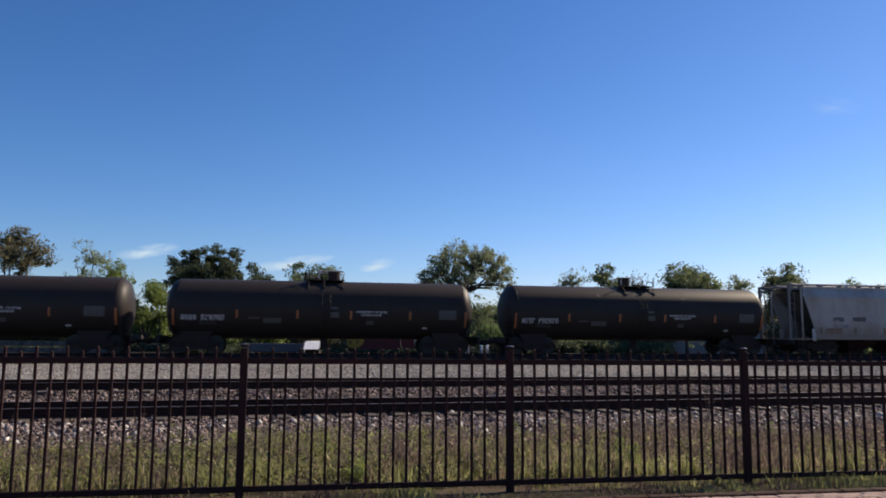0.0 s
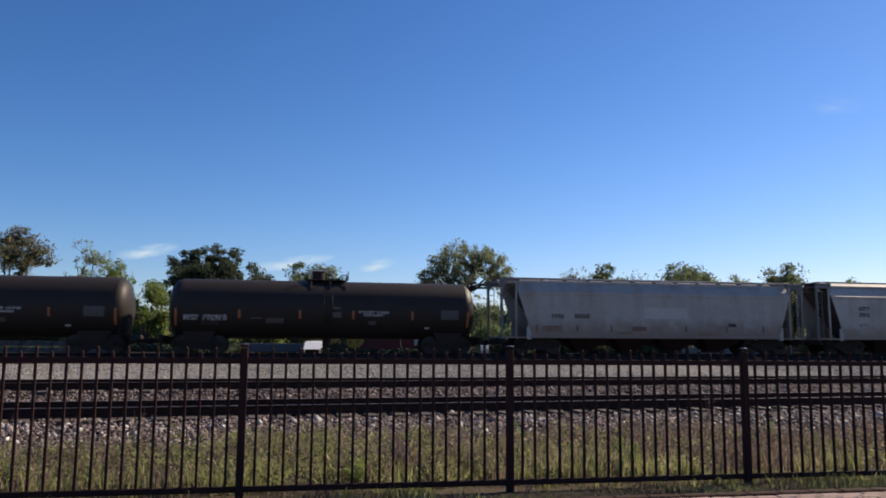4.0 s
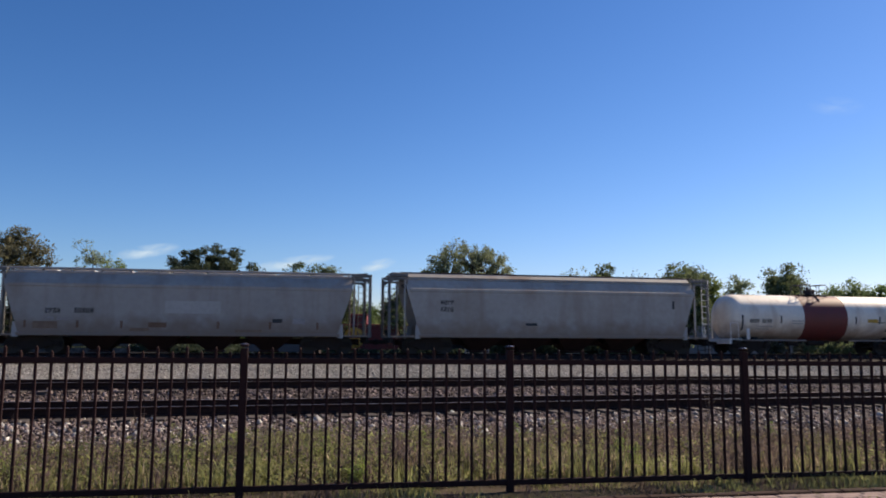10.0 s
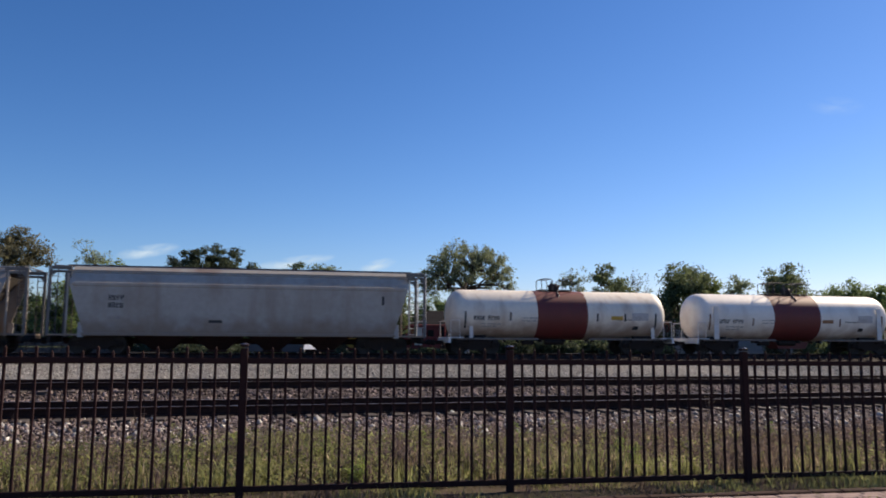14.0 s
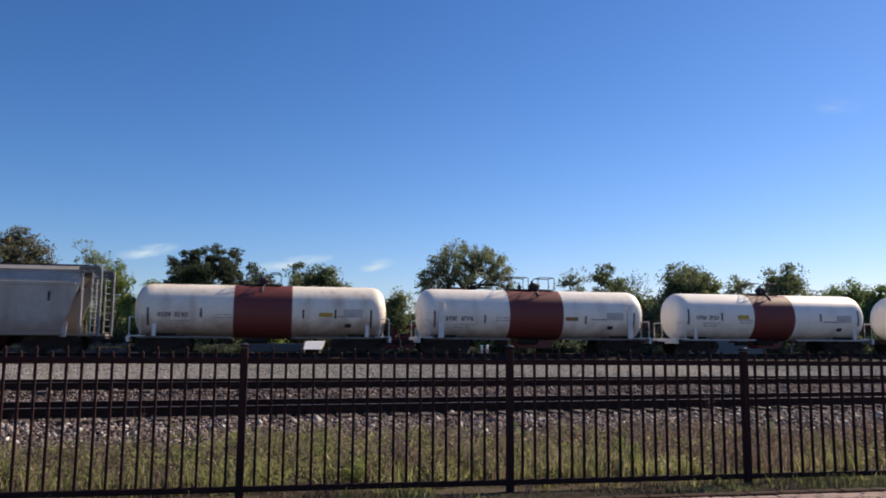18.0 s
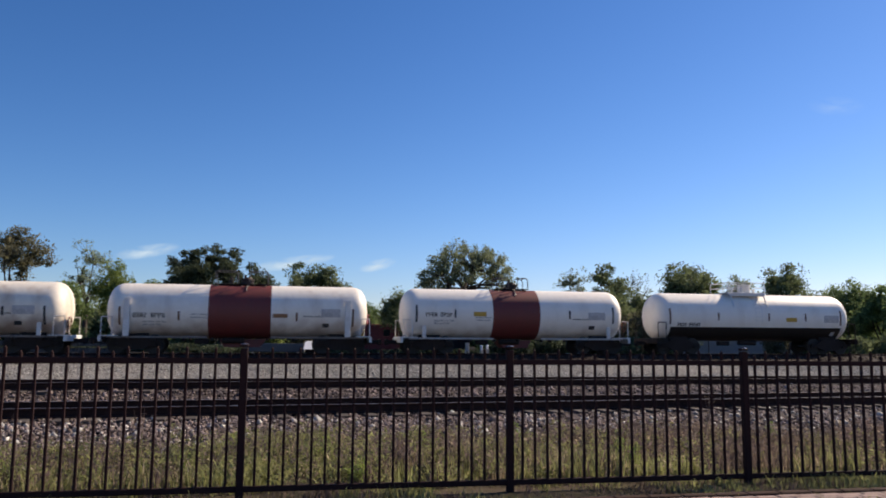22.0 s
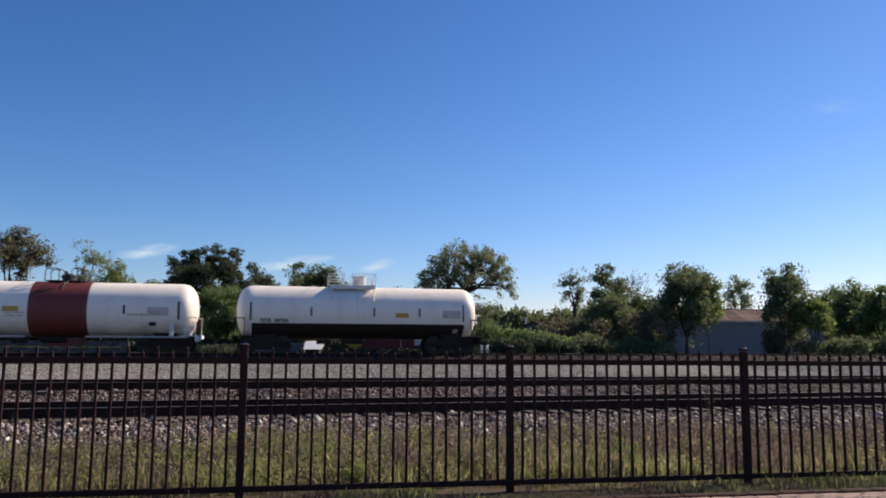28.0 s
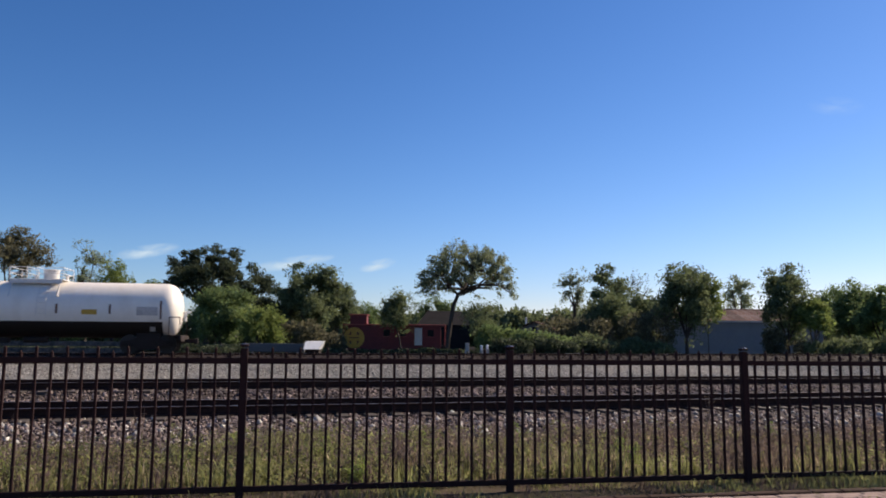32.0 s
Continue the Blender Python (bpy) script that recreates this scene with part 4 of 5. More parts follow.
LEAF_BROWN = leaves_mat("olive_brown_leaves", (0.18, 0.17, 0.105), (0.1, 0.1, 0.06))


def crown_mesh(name, tips, count, size, spread, mat, seed):
    """Many small leaves strewn round the twig tips."""
    rng = np.random.default_rng(seed)
    tips = np.array(tips)
    pick = rng.integers(0, len(tips), count)
    ball = rng.normal(0, 1, (count, 3))
    ball *= (rng.uniform(0, 1, count) ** 0.5 / np.linalg.norm(ball, axis=1))[:, None]
    c = tips[pick, :3] + ball * (tips[pick, 3] * spread * 2.1)[:, None] * np.array((1, 1, 0.75))
    u = rng.normal(0, 1, (count, 3))
    u /= np.linalg.norm(u, axis=1)[:, None]
    v = np.cross(u, rng.normal(0, 1, (count, 3)))
    v /= np.linalg.norm(v, axis=1)[:, None]
    s = size * rng.lognormal(0, 0.35, count)[:, None]
    verts = np.stack([c - u * s, c + v * s * 0.45, c + u * s, c - v * s * 0.45], 1).reshape(-1, 3)
    return raw_mesh(name, verts, np.arange(count * 4).reshape(-1, 4), mat)


def build_tree(label, x, y, height, width, crown_low, mat, leaf_count, seed, lean=0.0, leaf=0.13, spread=0.5, trunk=0.22, fork=0.45, name="tree", squash=1.0, tips_wanted=60, category="tree", droop=0.85):
    """A tapered trunk that forks into limbs; leaves in clumps round the limb ends, inside an uneven crown."""
    rng = random.Random(seed)
    tree = tagged(new(name), label, category)
    tree.matrix_world = pose(x, y, 0.08)
    bm = B()
    fz = max(0.3, height * fork * 0.75)
    base = Vector((0, 0, -0.05))
    bend = Vector((lean * 0.35, 0, fz * 0.55))
    top = Vector((lean, rng.uniform(-0.2, 0.2), fz))
    rod(bm, base, bend, trunk, trunk * 0.78, seg=9, caps=False)
    rod(bm, bend, top, trunk * 0.78, trunk * 0.62, seg=8, caps=False)
    cz, rz = (height + crown_low) / 2, (height - crown_low) / 2
    centre = Vector((lean * 1.3, 0, cz))
    tips, mids, limbs = [], [], max(4, min(8, tips_wanted // 12))
    for i in range(limbs):
        a = i * 2.4 + rng.uniform(-0.4, 0.4)
        up = -droop + (0.85 + droop) * ((i * 0.618 + rng.uniform(0, 0.25)) % 1.0)
        rr = math.sqrt(max(0.05, 1 - up * up)) * rng.uniform(0.5, 0.75)
        mid = centre + Vector((math.cos(a) * rr * width / 2 * 0.6, math.sin(a) * rr * width / 2 * 0.6 * squash, up * rz * 0.5))
        knee = top.lerp(mid, 0.5) + Vector((rng.uniform(-0.2, 0.2), 0, -0.08 * (mid - top).length))
        start = top.lerp(bend, rng.uniform(0.0, 0.35))
        rod(bm, start, knee, trunk * 0.45, trunk * 0.3, seg=6, caps=False)
        rod(bm, knee, mid, trunk * 0.3, trunk * 0.2, seg=6, caps=False)
        mids.append(mid)
    # the crown is a heap of uneven lobes
    lobes, n = [], max(6, min(15, tips_wanted // 8))
    for k in range(n):
        a, v = k * 2.39996 + rng.uniform(-0.5, 0.5), -droop + (1.0 + droop) * ((k + rng.uniform(0.1, 0.9)) / n)
        size = rng.uniform(0.26, 0.46)
        r = math.sqrt(max(0.05, 1 - v * v)) * (1.0 - size) * rng.uniform(0.8, 1.12)
        lobes.append((Vector((math.cos(a) * r, math.sin(a) * r, v * (1.0 - size * 0.8))), size))
    for k in range(tips_wanted):
        c, size = lobes[k % n]
        out = Vector((rng.gauss(0, 1), rng.gauss(0, 1), rng.gauss(0.25, 1))).normalized()
        q = c + out * size * rng.uniform(0.6, 1.05)
        tip = centre + Vector((q.x * width / 2, q.y * width / 2 * squash, q.z * rz))
        mid = min(mids, key=lambda m: (m - tip).length)
        elbow = mid.lerp(tip, 0.55) + Vector((rng.uniform(-0.15, 0.15), rng.uniform(-0.15, 0.15), rng.uniform(-0.05, 0.2)))
        rod(bm, mid, elbow, trunk * 0.14, trunk * 0.08, seg=4, caps=False)
        rod(bm, elbow, tip, trunk * 0.08, trunk * 0.02, seg=4, caps=False)
        tips.append((*tip, rng.uniform(0.5, 1.2)))
        tips.append((*elbow, rng.uniform(0.4, 0.9)))
    part("trunk", bm, BARK, tree, smooth=True)
    me = crown_mesh("crown", tips, leaf_count, leaf, spread, mat, seed)
    same_part("crown", me, tree, Matrix())
    return tree


# Bearings and distances become places.
FOCAL, HALF_W, LEVEL = 1340.0, 784.0, 603.5


def place(col, dist):
    """East of the eye for a bearing given as a column of the view, at a distance north of it."""
    return (col - HALF_W) / FOCAL * dist, dist


def tall(row, dist, col=784):
    """The height above ground of what rises to a row of the view at a distance."""
    return 1.36 + (LEVEL + 0.00766 * (col - 784) - row) / FOCAL * dist


def tree_at(label, col, row, w, low, dist, mat, count, seed, **k):
    x, y = place(col, dist)
    h = tall(row, dist, col)
    return build_tree(label, x, y, h, w / FOCAL * dist, max(0.2, tall(low, dist, col)), mat, count, seed, **k)


tree_at("olive-brown tree with loose hanging foliage", 22, 402, 125, 500, 84, LEAF_BROWN, 9000, 1, spread=0.5, trunk=0.3)
tree_at("sparse pale blue-green tree with bare twigs", 154, 428, 112, 560, 96, LEAF_PALE, 5200, 2, spread=0.3, leaf=0.1, tips_wanted=70, trunk=0.34, fork=0.55)
tree_at("small yellow-green leafy tree", 203, 460, 88, 580, 90, LEAF_BRIGHT, 8000, 3, spread=0.5, fork=0.3)
tree_at("dark green oak tree with a broad clumped crown", 368, 436, 192, 560, 92, LEAF_DARK, 36000, 4, spread=0.4, trunk=0.4, tips_wanted=150)
tree_at("dark green oak tree beside a larger one", 458, 478, 70, 580, 94, LEAF_DARK, 7000, 5, spread=0.45)
tree_at("leafy mid-green tree over the trackside scrub", 392, 504, 130, 618, 78, LEAF_MID, 20000, 6, spread=0.5, fork=0.2, tips_wanted=90)
tree_at("leafy mid-green tree over the trackside scrub", 466, 540, 84, 620, 74, LEAF_BRIGHT, 9000, 7, spread=0.5, fork=0.15)
tree_at("rounded green tree with a pointed top", 552, 466, 124, 600, 84, LEAF_OLIVE, 20000, 8, spread=0.54, fork=0.35, tips_wanted=80)
tree_at("rounded green tree standing beside the red caboose", 596, 492, 84, 606, 97, LEAF_OLIVE, 16000, 9, spread=0.54, fork=0.25, tips_wanted=80)
tree_at("dark leafy tree behind the scrub", 500, 498, 104, 616, 86, LEAF_DARK, 18000, 10, spread=0.54, fork=0.2)
tree_at("feathery small tree before the caboose", 712, 516, 66, 592, 83, LEAF_OLIVE, 5600, 11, spread=0.56, fork=0.5, lean=-0.55, trunk=0.12)
tree_at("leafy green tree in the woods behind the caboose", 650, 536, 84, 600, 122, LEAF_MID, 8000, 35, spread=0.5, fork=0.25)
tree_at("leafy green tree behind a grey roof", 770, 522, 80, 600, 126, LEAF_MID, 9000, 34, spread=0.5, fork=0.3)
tree_at("light green shrubby tree below a tall one", 852, 530, 84, 606, 76, LEAF_OLIVE, 3400, 13, spread=0.6, fork=0.35, leaf=0.09)
tree_at("dead tree trunk overgrown with ivy", 1017, 466, 62, 570, 92, LEAF_GREY, 2000, 14, spread=0.36, trunk=0.3, fork=0.7)
tree_at("dark green tree with a ragged top", 1080, 464, 84, 580, 88, LEAF_OLIVE, 9000, 15, spread=0.4, fork=0.4)
tree_at("bare leafless tree behind the green bushes", 1128, 476, 66, 560, 98, LEAF_GREY, 260, 51, spread=0.4, trunk=0.17, fork=0.4, tips_wanted=110)
tree_at("broad green bush beside a shed", 1075, 520, 110, 620, 80, LEAF_OLIVE, 18000, 16, spread=0.5, fork=0.15, tips_wanted=90)
tree_at("broad green bush beside a shed", 1130, 515, 90, 620, 84, LEAF_OLIVE, 14000, 26, spread=0.5, fork=0.15, tips_wanted=80)
tree_at("dense dark green tree before the shed", 1214, 464, 116, 606, 76, LEAF_OLIVE, 15000, 17, spread=0.54, fork=0.25, tips_wanted=110)
# Extra bright-leaved tree paints the sunlit right side of the tree above.
tree_at("bright leafy limb, the sunlit side of a tree before the shed", 1252, 488, 50, 580, 77.5, LEAF_BRIGHT, 6000, 27, spread=0.5, fork=0.35, trunk=0.06)
tree_at("thin pale tree behind the shed", 1308, 488, 60, 565, 100, LEAF_PALE, 3200, 18, spread=0.42)
tree_at("green tree with a forked ragged crown", 1392, 470, 112, 618, 78, LEAF_OLIVE, 14000, 19, spread=0.5, fork=0.2, tips_wanted=90)
tree_at("bright yellow-green bush at the shed's corner", 1440, 538, 56, 590, 75, LEAF_BRIGHT, 7000, 20, spread=0.54, fork=0.2)
tree_at("dark green tree at the edge of the scrub", 1506, 502, 90, 620, 86, LEAF_MID, 17000, 21, spread=0.54, fork=0.2, tips_wanted=90)
tree_at("dark green tree at the edge of the scrub", 1562, 514, 100, 620, 80, LEAF_MID, 18000, 22, spread=0.54, fork=0.2, tips_wanted=90)
tree_at("small leafy tree behind the shed roof", 1457, 513, 42, 575, 98, LEAF_MID, 4000, 23, spread=0.45)
tree_at("leafy green tree behind the train", 110, 500, 110, 612, 82, LEAF_MID, 14000, 31, spread=0.5, fork=0.2)
tree_at("leafy green tree behind the train", 20, 495, 120, 612, 84, LEAF_DARK, 14000, 32, spread=0.5, fork=0.2)
tree_at("light green leafy tree behind the train", 262, 496, 90, 612, 82, LEAF_BRIGHT, 12000, 33, spread=0.5, fork=0.2)


def build_umbrella_tree():
    """A leaning trunk, long spreading limbs and a wide lacy dome of leaves with an open underside."""
    rng = random.Random(12)
    x, y = place(793, 80.0)
    tree = tagged(new("tree"), "tall umbrella-shaped tree with a leaning trunk and dark spreading limbs", "tree")
    tree.matrix_world = pose(x, y, 0.08)
    bm = B()

    def limb(points, r0, r1):
        for k, (p, q) in enumerate(zip(points, points[1:])):
            n = len(points) - 1
            rod(bm, p, q, r0 + (r1 - r0) * k / n, r0 + (r1 - r0) * (k + 1) / n, seg=7, caps=False)
    limb([(0, 0, -0.05), (0.1, 0, 1.6), (0.35, 0.05, 3.4), (0.6, 0, 4.9), (1.1, 0, 6.1), (1.7, 0, 6.7)], 0.28, 0.17)
    forks = [Vector(v) for v in ((1.1, 0, 6.1), (1.7, 0, 6.7), (0.6, 0, 4.9))]
    ends = []
    for k in range(11):
        a = k * 2.4 + rng.uniform(-0.3, 0.3)
        reach = rng.uniform(1.8, 3.6)
        end = Vector((2.0 + math.cos(a) * reach, math.sin(a) * reach * 0.9, rng.uniform(7.4, 10.0) - 0.3 * reach))
        start = forks[k % 2]
        knee = start.lerp(end, 0.5) + Vector((rng.uniform(-0.2, 0.2), 0, rng.uniform(-0.5, 0.1)))
        limb([start, knee, end], 0.15, 0.06)
        ends.append(end)
    for p, q in (((1.7, 0, 6.7), (3.2, -0.6, 7.15)), ((3.2, -0.6, 7.15), (5.2, -0.9, 7.1))):
        limb([p, q], 0.15, 0.1)
    ends += [Vector((3.2, -0.6, 7.15)), Vector((5.2, -0.9, 7.1))]
    tips = []
    for k in range(300):
        r, a = math.sqrt(rng.uniform(0.0, 1.0)), rng.uniform(0, 2 * math.pi)
        under, over = 7.3 - 1.9 * r * r, 7.0 + 5.0 * math.sqrt(max(0.0, 1 - 0.96 * r * r)) * rng.uniform(0.9, 1.03)
        tip = Vector((2.0 + 5.2 * r * math.cos(a), 4.8 * r * math.sin(a), under + (over - under) * rng.uniform(0, 1) ** 0.62))
        near = min(ends, key=lambda e: (e - tip).length)
        elbow = near.lerp(tip, 0.6) + Vector((rng.uniform(-0.2, 0.2), rng.uniform(-0.2, 0.2), rng.uniform(-0.1, 0.2)))
        limb([near, elbow, tip], 0.045, 0.012)
        tips += [(*tip, rng.uniform(0.45, 0.95)), (*near.lerp(tip, 0.85), rng.uniform(0.3, 0.6))]
    part("trunk", bm, BARK, tree, smooth=True)
    same_part("crown", crown_mesh("crown", tips, 25000, 0.09, 0.38, LEAF_GREY, 12), tree, Matrix())


build_umbrella_tree()


def leaf_mass(name, label, category, blobs, mat, count, seed, kind="", leaf=0.12, stems=True):
    """Shrubs and far woods: leaves strewn through many overlapping uneven mounds, on stems."""
    rng = np.random.default_rng(seed)
    blobs = np.array(blobs, float)
    ob = tagged(new(name), label, category, kind=kind)
    weight = blobs[:, 3] * blobs[:, 4]
    pick = rng.choice(len(blobs), count, p=weight / weight.sum())
    d = rng.normal(0, 1, (count, 3))
    d /= np.linalg.norm(d, axis=1)[:, None]
    d *= (rng.uniform(0.35, 1.0, (count, 1)) ** 0.5) * rng.lognormal(0, 0.12, (count, 1))
    c = blobs[pick, :3] + d * blobs[pick][:, [3, 3, 4]]
    c[:, 2] = np.maximum(c[:, 2], 0.12)
    u = rng.normal(0, 1, (count, 3))
    u /= np.linalg.norm(u, axis=1)[:, None]
    v = np.cross(u, rng.normal(0, 1, (count, 3)))
    v /= np.linalg.norm(v, axis=1)[:, None]
    s = leaf * rng.lognormal(0, 0.35, count)[:, None]
    verts = np.stack([c - u * s, c + v * s * 0.5, c + u * s, c - v * s * 0.5], 1).reshape(-1, 3)
    same_part("foliage", raw_mesh("foliage", verts, np.arange(count * 4).reshape(-1, 4), mat), ob, Matrix())
    if stems:
        bm = B()
        for x, y, z, r, h in blobs:
            for k in range(2):
                rod(bm, (x + rng.uniform(-r, r) * 0.3, y, 0.0), (x + rng.uniform(-r, r) * 0.6, y, z + h * 0.4), 0.05, 0.015, seg=5, caps=False)
        tagged(part("stems", bm, BARK, ob), kind="stuff")
    return ob


def strip(col0, col1, top0, top1, dist, step, seed, rough=0.25):
    """Mounds in a row between two bearings, with an uneven top."""
    rng = random.Random(seed)
    n = max(2, int((col1 - col0) / FOCAL * dist / step))
    out = []
    for i in range(n):
        f = i / (n - 1)
        col = col0 + (col1 - col0) * f
        d = dist + rng.uniform(-1.5, 1.5)
        h = max(0.4, tall(top0 + (top1 - top0) * f, d, col) * rng.uniform(1 - rough, 1.02))
        x, y = place(col, d)
        out.append((x, y, h * 0.5, step * rng.uniform(0.8, 1.4), h * 0.5))
    return out


leaf_mass("distant_woods", "far dark green line of woods behind the houses", "woods", strip(-250, 1850, 546, 543, 165, 3.4, 1), LEAF_OLIVE, 90000, 41, "stuff", leaf=0.45)
leaf_mass("distant_woods", "far green trees rising over the hedge", "woods", strip(880, 1060, 548, 540, 130, 2.6, 2), LEAF_OLIVE, 22000, 42, "stuff", leaf=0.3)
leaf_mass("hedge", "vine-covered bright green hedge before a house", "hedge", strip(868, 1052, 572, 606, 72, 1.4, 3, 0.12), LEAF_MID, 16000, 43)
# Low scrub, raised so its dark leaves stand for shade below the hedge top.
leaf_mass("hedge", "dark leaves for low scrub and the hedge's shaded face", "shrubs", strip(892, 1060, 590, 600, 69, 1.2, 4), LEAF_DARK, 12000, 44)
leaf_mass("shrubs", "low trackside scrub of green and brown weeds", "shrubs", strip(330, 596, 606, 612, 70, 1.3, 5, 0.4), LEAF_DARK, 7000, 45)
leaf_mass("shrubs", "low dark trackside scrub beside the shed", "shrubs", strip(1040, 1160, 590, 600, 72, 1.3, 6, 0.3), LEAF_OLIVE, 9000, 46)
leaf_mass("shrubs", "low dark trackside scrub at the shed's end", "shrubs", strip(1450, 1640, 592, 582, 74, 1.4, 7, 0.35), LEAF_OLIVE, 12000, 47)
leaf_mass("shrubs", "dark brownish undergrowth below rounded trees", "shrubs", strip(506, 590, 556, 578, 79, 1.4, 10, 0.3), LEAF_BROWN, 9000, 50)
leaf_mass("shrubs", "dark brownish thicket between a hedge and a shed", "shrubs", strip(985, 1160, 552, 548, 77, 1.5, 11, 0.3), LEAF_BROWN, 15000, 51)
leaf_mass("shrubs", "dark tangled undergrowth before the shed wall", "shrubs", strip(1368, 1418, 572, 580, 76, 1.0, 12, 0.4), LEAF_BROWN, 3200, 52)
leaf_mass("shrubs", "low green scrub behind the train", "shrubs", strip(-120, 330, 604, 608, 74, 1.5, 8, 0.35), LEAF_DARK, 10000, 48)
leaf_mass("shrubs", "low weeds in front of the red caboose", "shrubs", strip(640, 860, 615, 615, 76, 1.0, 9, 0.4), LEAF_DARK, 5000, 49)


# ---- shed and houses ----
SHED_WALL = material("grey_white_shed_sheeting", (0.315, 0.315, 0.335), 0.6, vary=0.2, grain=4, blotch=0.6, bump=0.05, second=(0.22, 0.218, 0.23))
RUSTY_ROOF = material("rusty_corrugated_roof", (0.17, 0.085, 0.065), 0.85, specular=0.1, vary=0.5, grain=2, blotch=0.5, bump=0.1, second=(0.24, 0.19, 0.175), stain=(0.1, 0.035, 0.022), stain_scale=(2.2, 0.25, 0.25), stain_amount=0.6, per_object=0.4)
SHINGLE = material("dark_grey_shingles", (0.028, 0.026, 0.027), 0.95, specular=0.05, vary=0.3, grain=6, blotch=1, bump=0.2)


def build_shed():
    d = 86.0
    x0, x1 = place(1158, d)[0], place(1462, d)[0]
    shed = tagged(new("shed"), "long grey-white metal shed with a rusty gable roof", "shed")
    shed.matrix_world = pose((x0 + x1) / 2, d, 0.1, 0, 0, 6)
    w, depth, h, rise = x1 - x0, 9.0, 3.7, 1.5
    for y in (0.0, depth):
        part("wall", box(B(), (0, y, h / 2), (w, 0.2, h)), SHED_WALL, shed)
    for s in (-1, 1):
        bm = B()
        o = [(0.1, 0), (depth - 0.1, 0), (depth - 0.1, h), (depth / 2, h + rise - 0.1), (0.1, h)]
        a = [bm.verts.new((s * (w / 2 - 0.1) - 0.1, y, z)) for y, z in o]
        b = [bm.verts.new((s * (w / 2 - 0.1) + 0.1, y, z)) for y, z in o]
        bm.faces.new(a), bm.faces.new(list(reversed(b)))
        for i in range(5):
            bm.faces.new((a[(i + 1) % 5], a[i], b[i], b[(i + 1) % 5]))
        part("gable_wall", bm, SHED_WALL, shed)
    sl = math.hypot(depth / 2 + 0.4, rise)
    sheet, n = B(), 12
    rows = []
    for yy, dz in ((-sl / 2, 0.0), (sl / 2, 0.0), (sl / 2, -0.012), (-sl / 2, -0.012)):
        rows.append([sheet.verts.new(((i - n / 2) * 0.081, yy, dz + (0.028 if i % 2 else 0.0))) for i in range(n + 1)])
    for p, q in ((0, 1), (1, 2), (2, 3), (3, 0)):
        for i in range(n):
            sheet.faces.new((rows[p][i], rows[p][i + 1], rows[q][i + 1], rows[q][i]))
    for i in (0, n):
        sheet.faces.new([rows[k][i] for k in range(4)])
    me = finish(sheet, "roof_sheet", RUSTY_ROOF)
    for s in (-1, 1):
        ang = math.degrees(math.atan2(rise, depth / 2 + 0.4))
        for k in range(int(w / 0.96) + 1):
            same_part("roof_sheet", me, shed, pose(-w / 2 + 0.4 + k * 0.965, depth / 2 + s * (depth / 4 + 0.2), h + rise / 2 + 0.05, -s * ang))
    part("eave_trim", box(B(), (0, -0.46, h - 0.05), (w + 0.1, 0.05, 0.16), bevel=0.01), STEEL_WHITE, shed, "pale metal eave trim")
    part("ridge_cap", box(B(), (0, depth / 2, h + rise + 0.08), (w + 0.3, 0.4, 0.05), bevel=0.01), RUSTY_ROOF, shed)


build_shed()


def build_house(label, col0, col1, eave, ridge, d, wall, roof):
    house = tagged(new("house"), label, "house")
    x0, x1 = place(col0, d)[0], place(col1, d)[0]
    house.matrix_world = pose((x0 + x1) / 2, d, 0.1)
    w, depth, h, rise = x1 - x0, 8.0, tall(eave, d), tall(ridge, d) - tall(eave, d)
    part("wall", box(B(), (0, depth / 2, h / 2), (w, depth, h)), wall, house)
    for s in (-1, 1):
        bm = B()
        ys = (depth / 2 + s * (depth / 2 + 0.4), depth / 2)
        zs = (h - 0.1, h + rise)
        vs = [bm.verts.new((x, ys[k], zs[k] + dz)) for dz in (0, 0.12) for x, k in ((-w / 2 - 0.3, 0), (w / 2 + 0.3, 0), (w / 2 - 1.2, 1), (-w / 2 + 1.2, 1))]
        for f in ((0, 1, 2, 3), (7, 6, 5, 4), (0, 4, 5, 1), (1, 5, 6, 2), (2, 6, 7, 3), (3, 7, 4, 0)):
            bm.faces.new([vs[i] for i in f])
        part("roof", bm, roof, house)
    for k in (-0.25, 0.25):
        part("window", box(B(), (w * k, -0.02, h * 0.55), (1.0, 0.08, 1.1), bevel=0.01), SHINGLE, house)


BROWN_ROOF = material("brown_roof", (0.07, 0.04, 0.032), 0.95, specular=0.05, vary=0.3, grain=4, blotch=0.8, bump=0.1)
build_house("low house with a dark grey hipped roof behind a caboose", 742, 832, 577, 552, 112, SHINGLE, SHINGLE)


def build_gable_house():
    """A small house whose gable end faces the railway."""
    d = 104.0
    x, y = place(946, d)
    house = tagged(new("house"), "small grey house with a brown gable roof behind a hedge", "house")
    house.matrix_world = pose(x, y, 0.1, 0, 0, -14)
    half, eave, apex, depth = 3.7, 2.35, 3.85, 9.0
    part("wall", extrude_xz(B(), [(-half, 0), (half, 0), (half, eave), (0, apex), (-half, eave)], 0, depth), HOUSE_WALL, house)
    for k in (-1, 1):
        slope = [(k * (half + 0.45), eave - 0.2), (0, apex + 0.02), (0, apex + 0.2), (k * (half + 0.45), eave - 0.02)]
        part("roof", extrude_xz(B(), slope, -0.45, depth + 0.4), BROWN_ROOF, house)
        part("window", box(B(), (k * 1.5, -0.02, 1.35), (0.9, 0.08, 1.0), bevel=0.01), SHINGLE, house)
    part("gable_vent", box(B(), (0, -0.03, 2.9), (0.5, 0.08, 0.6), bevel=0.01), SHINGLE, house)
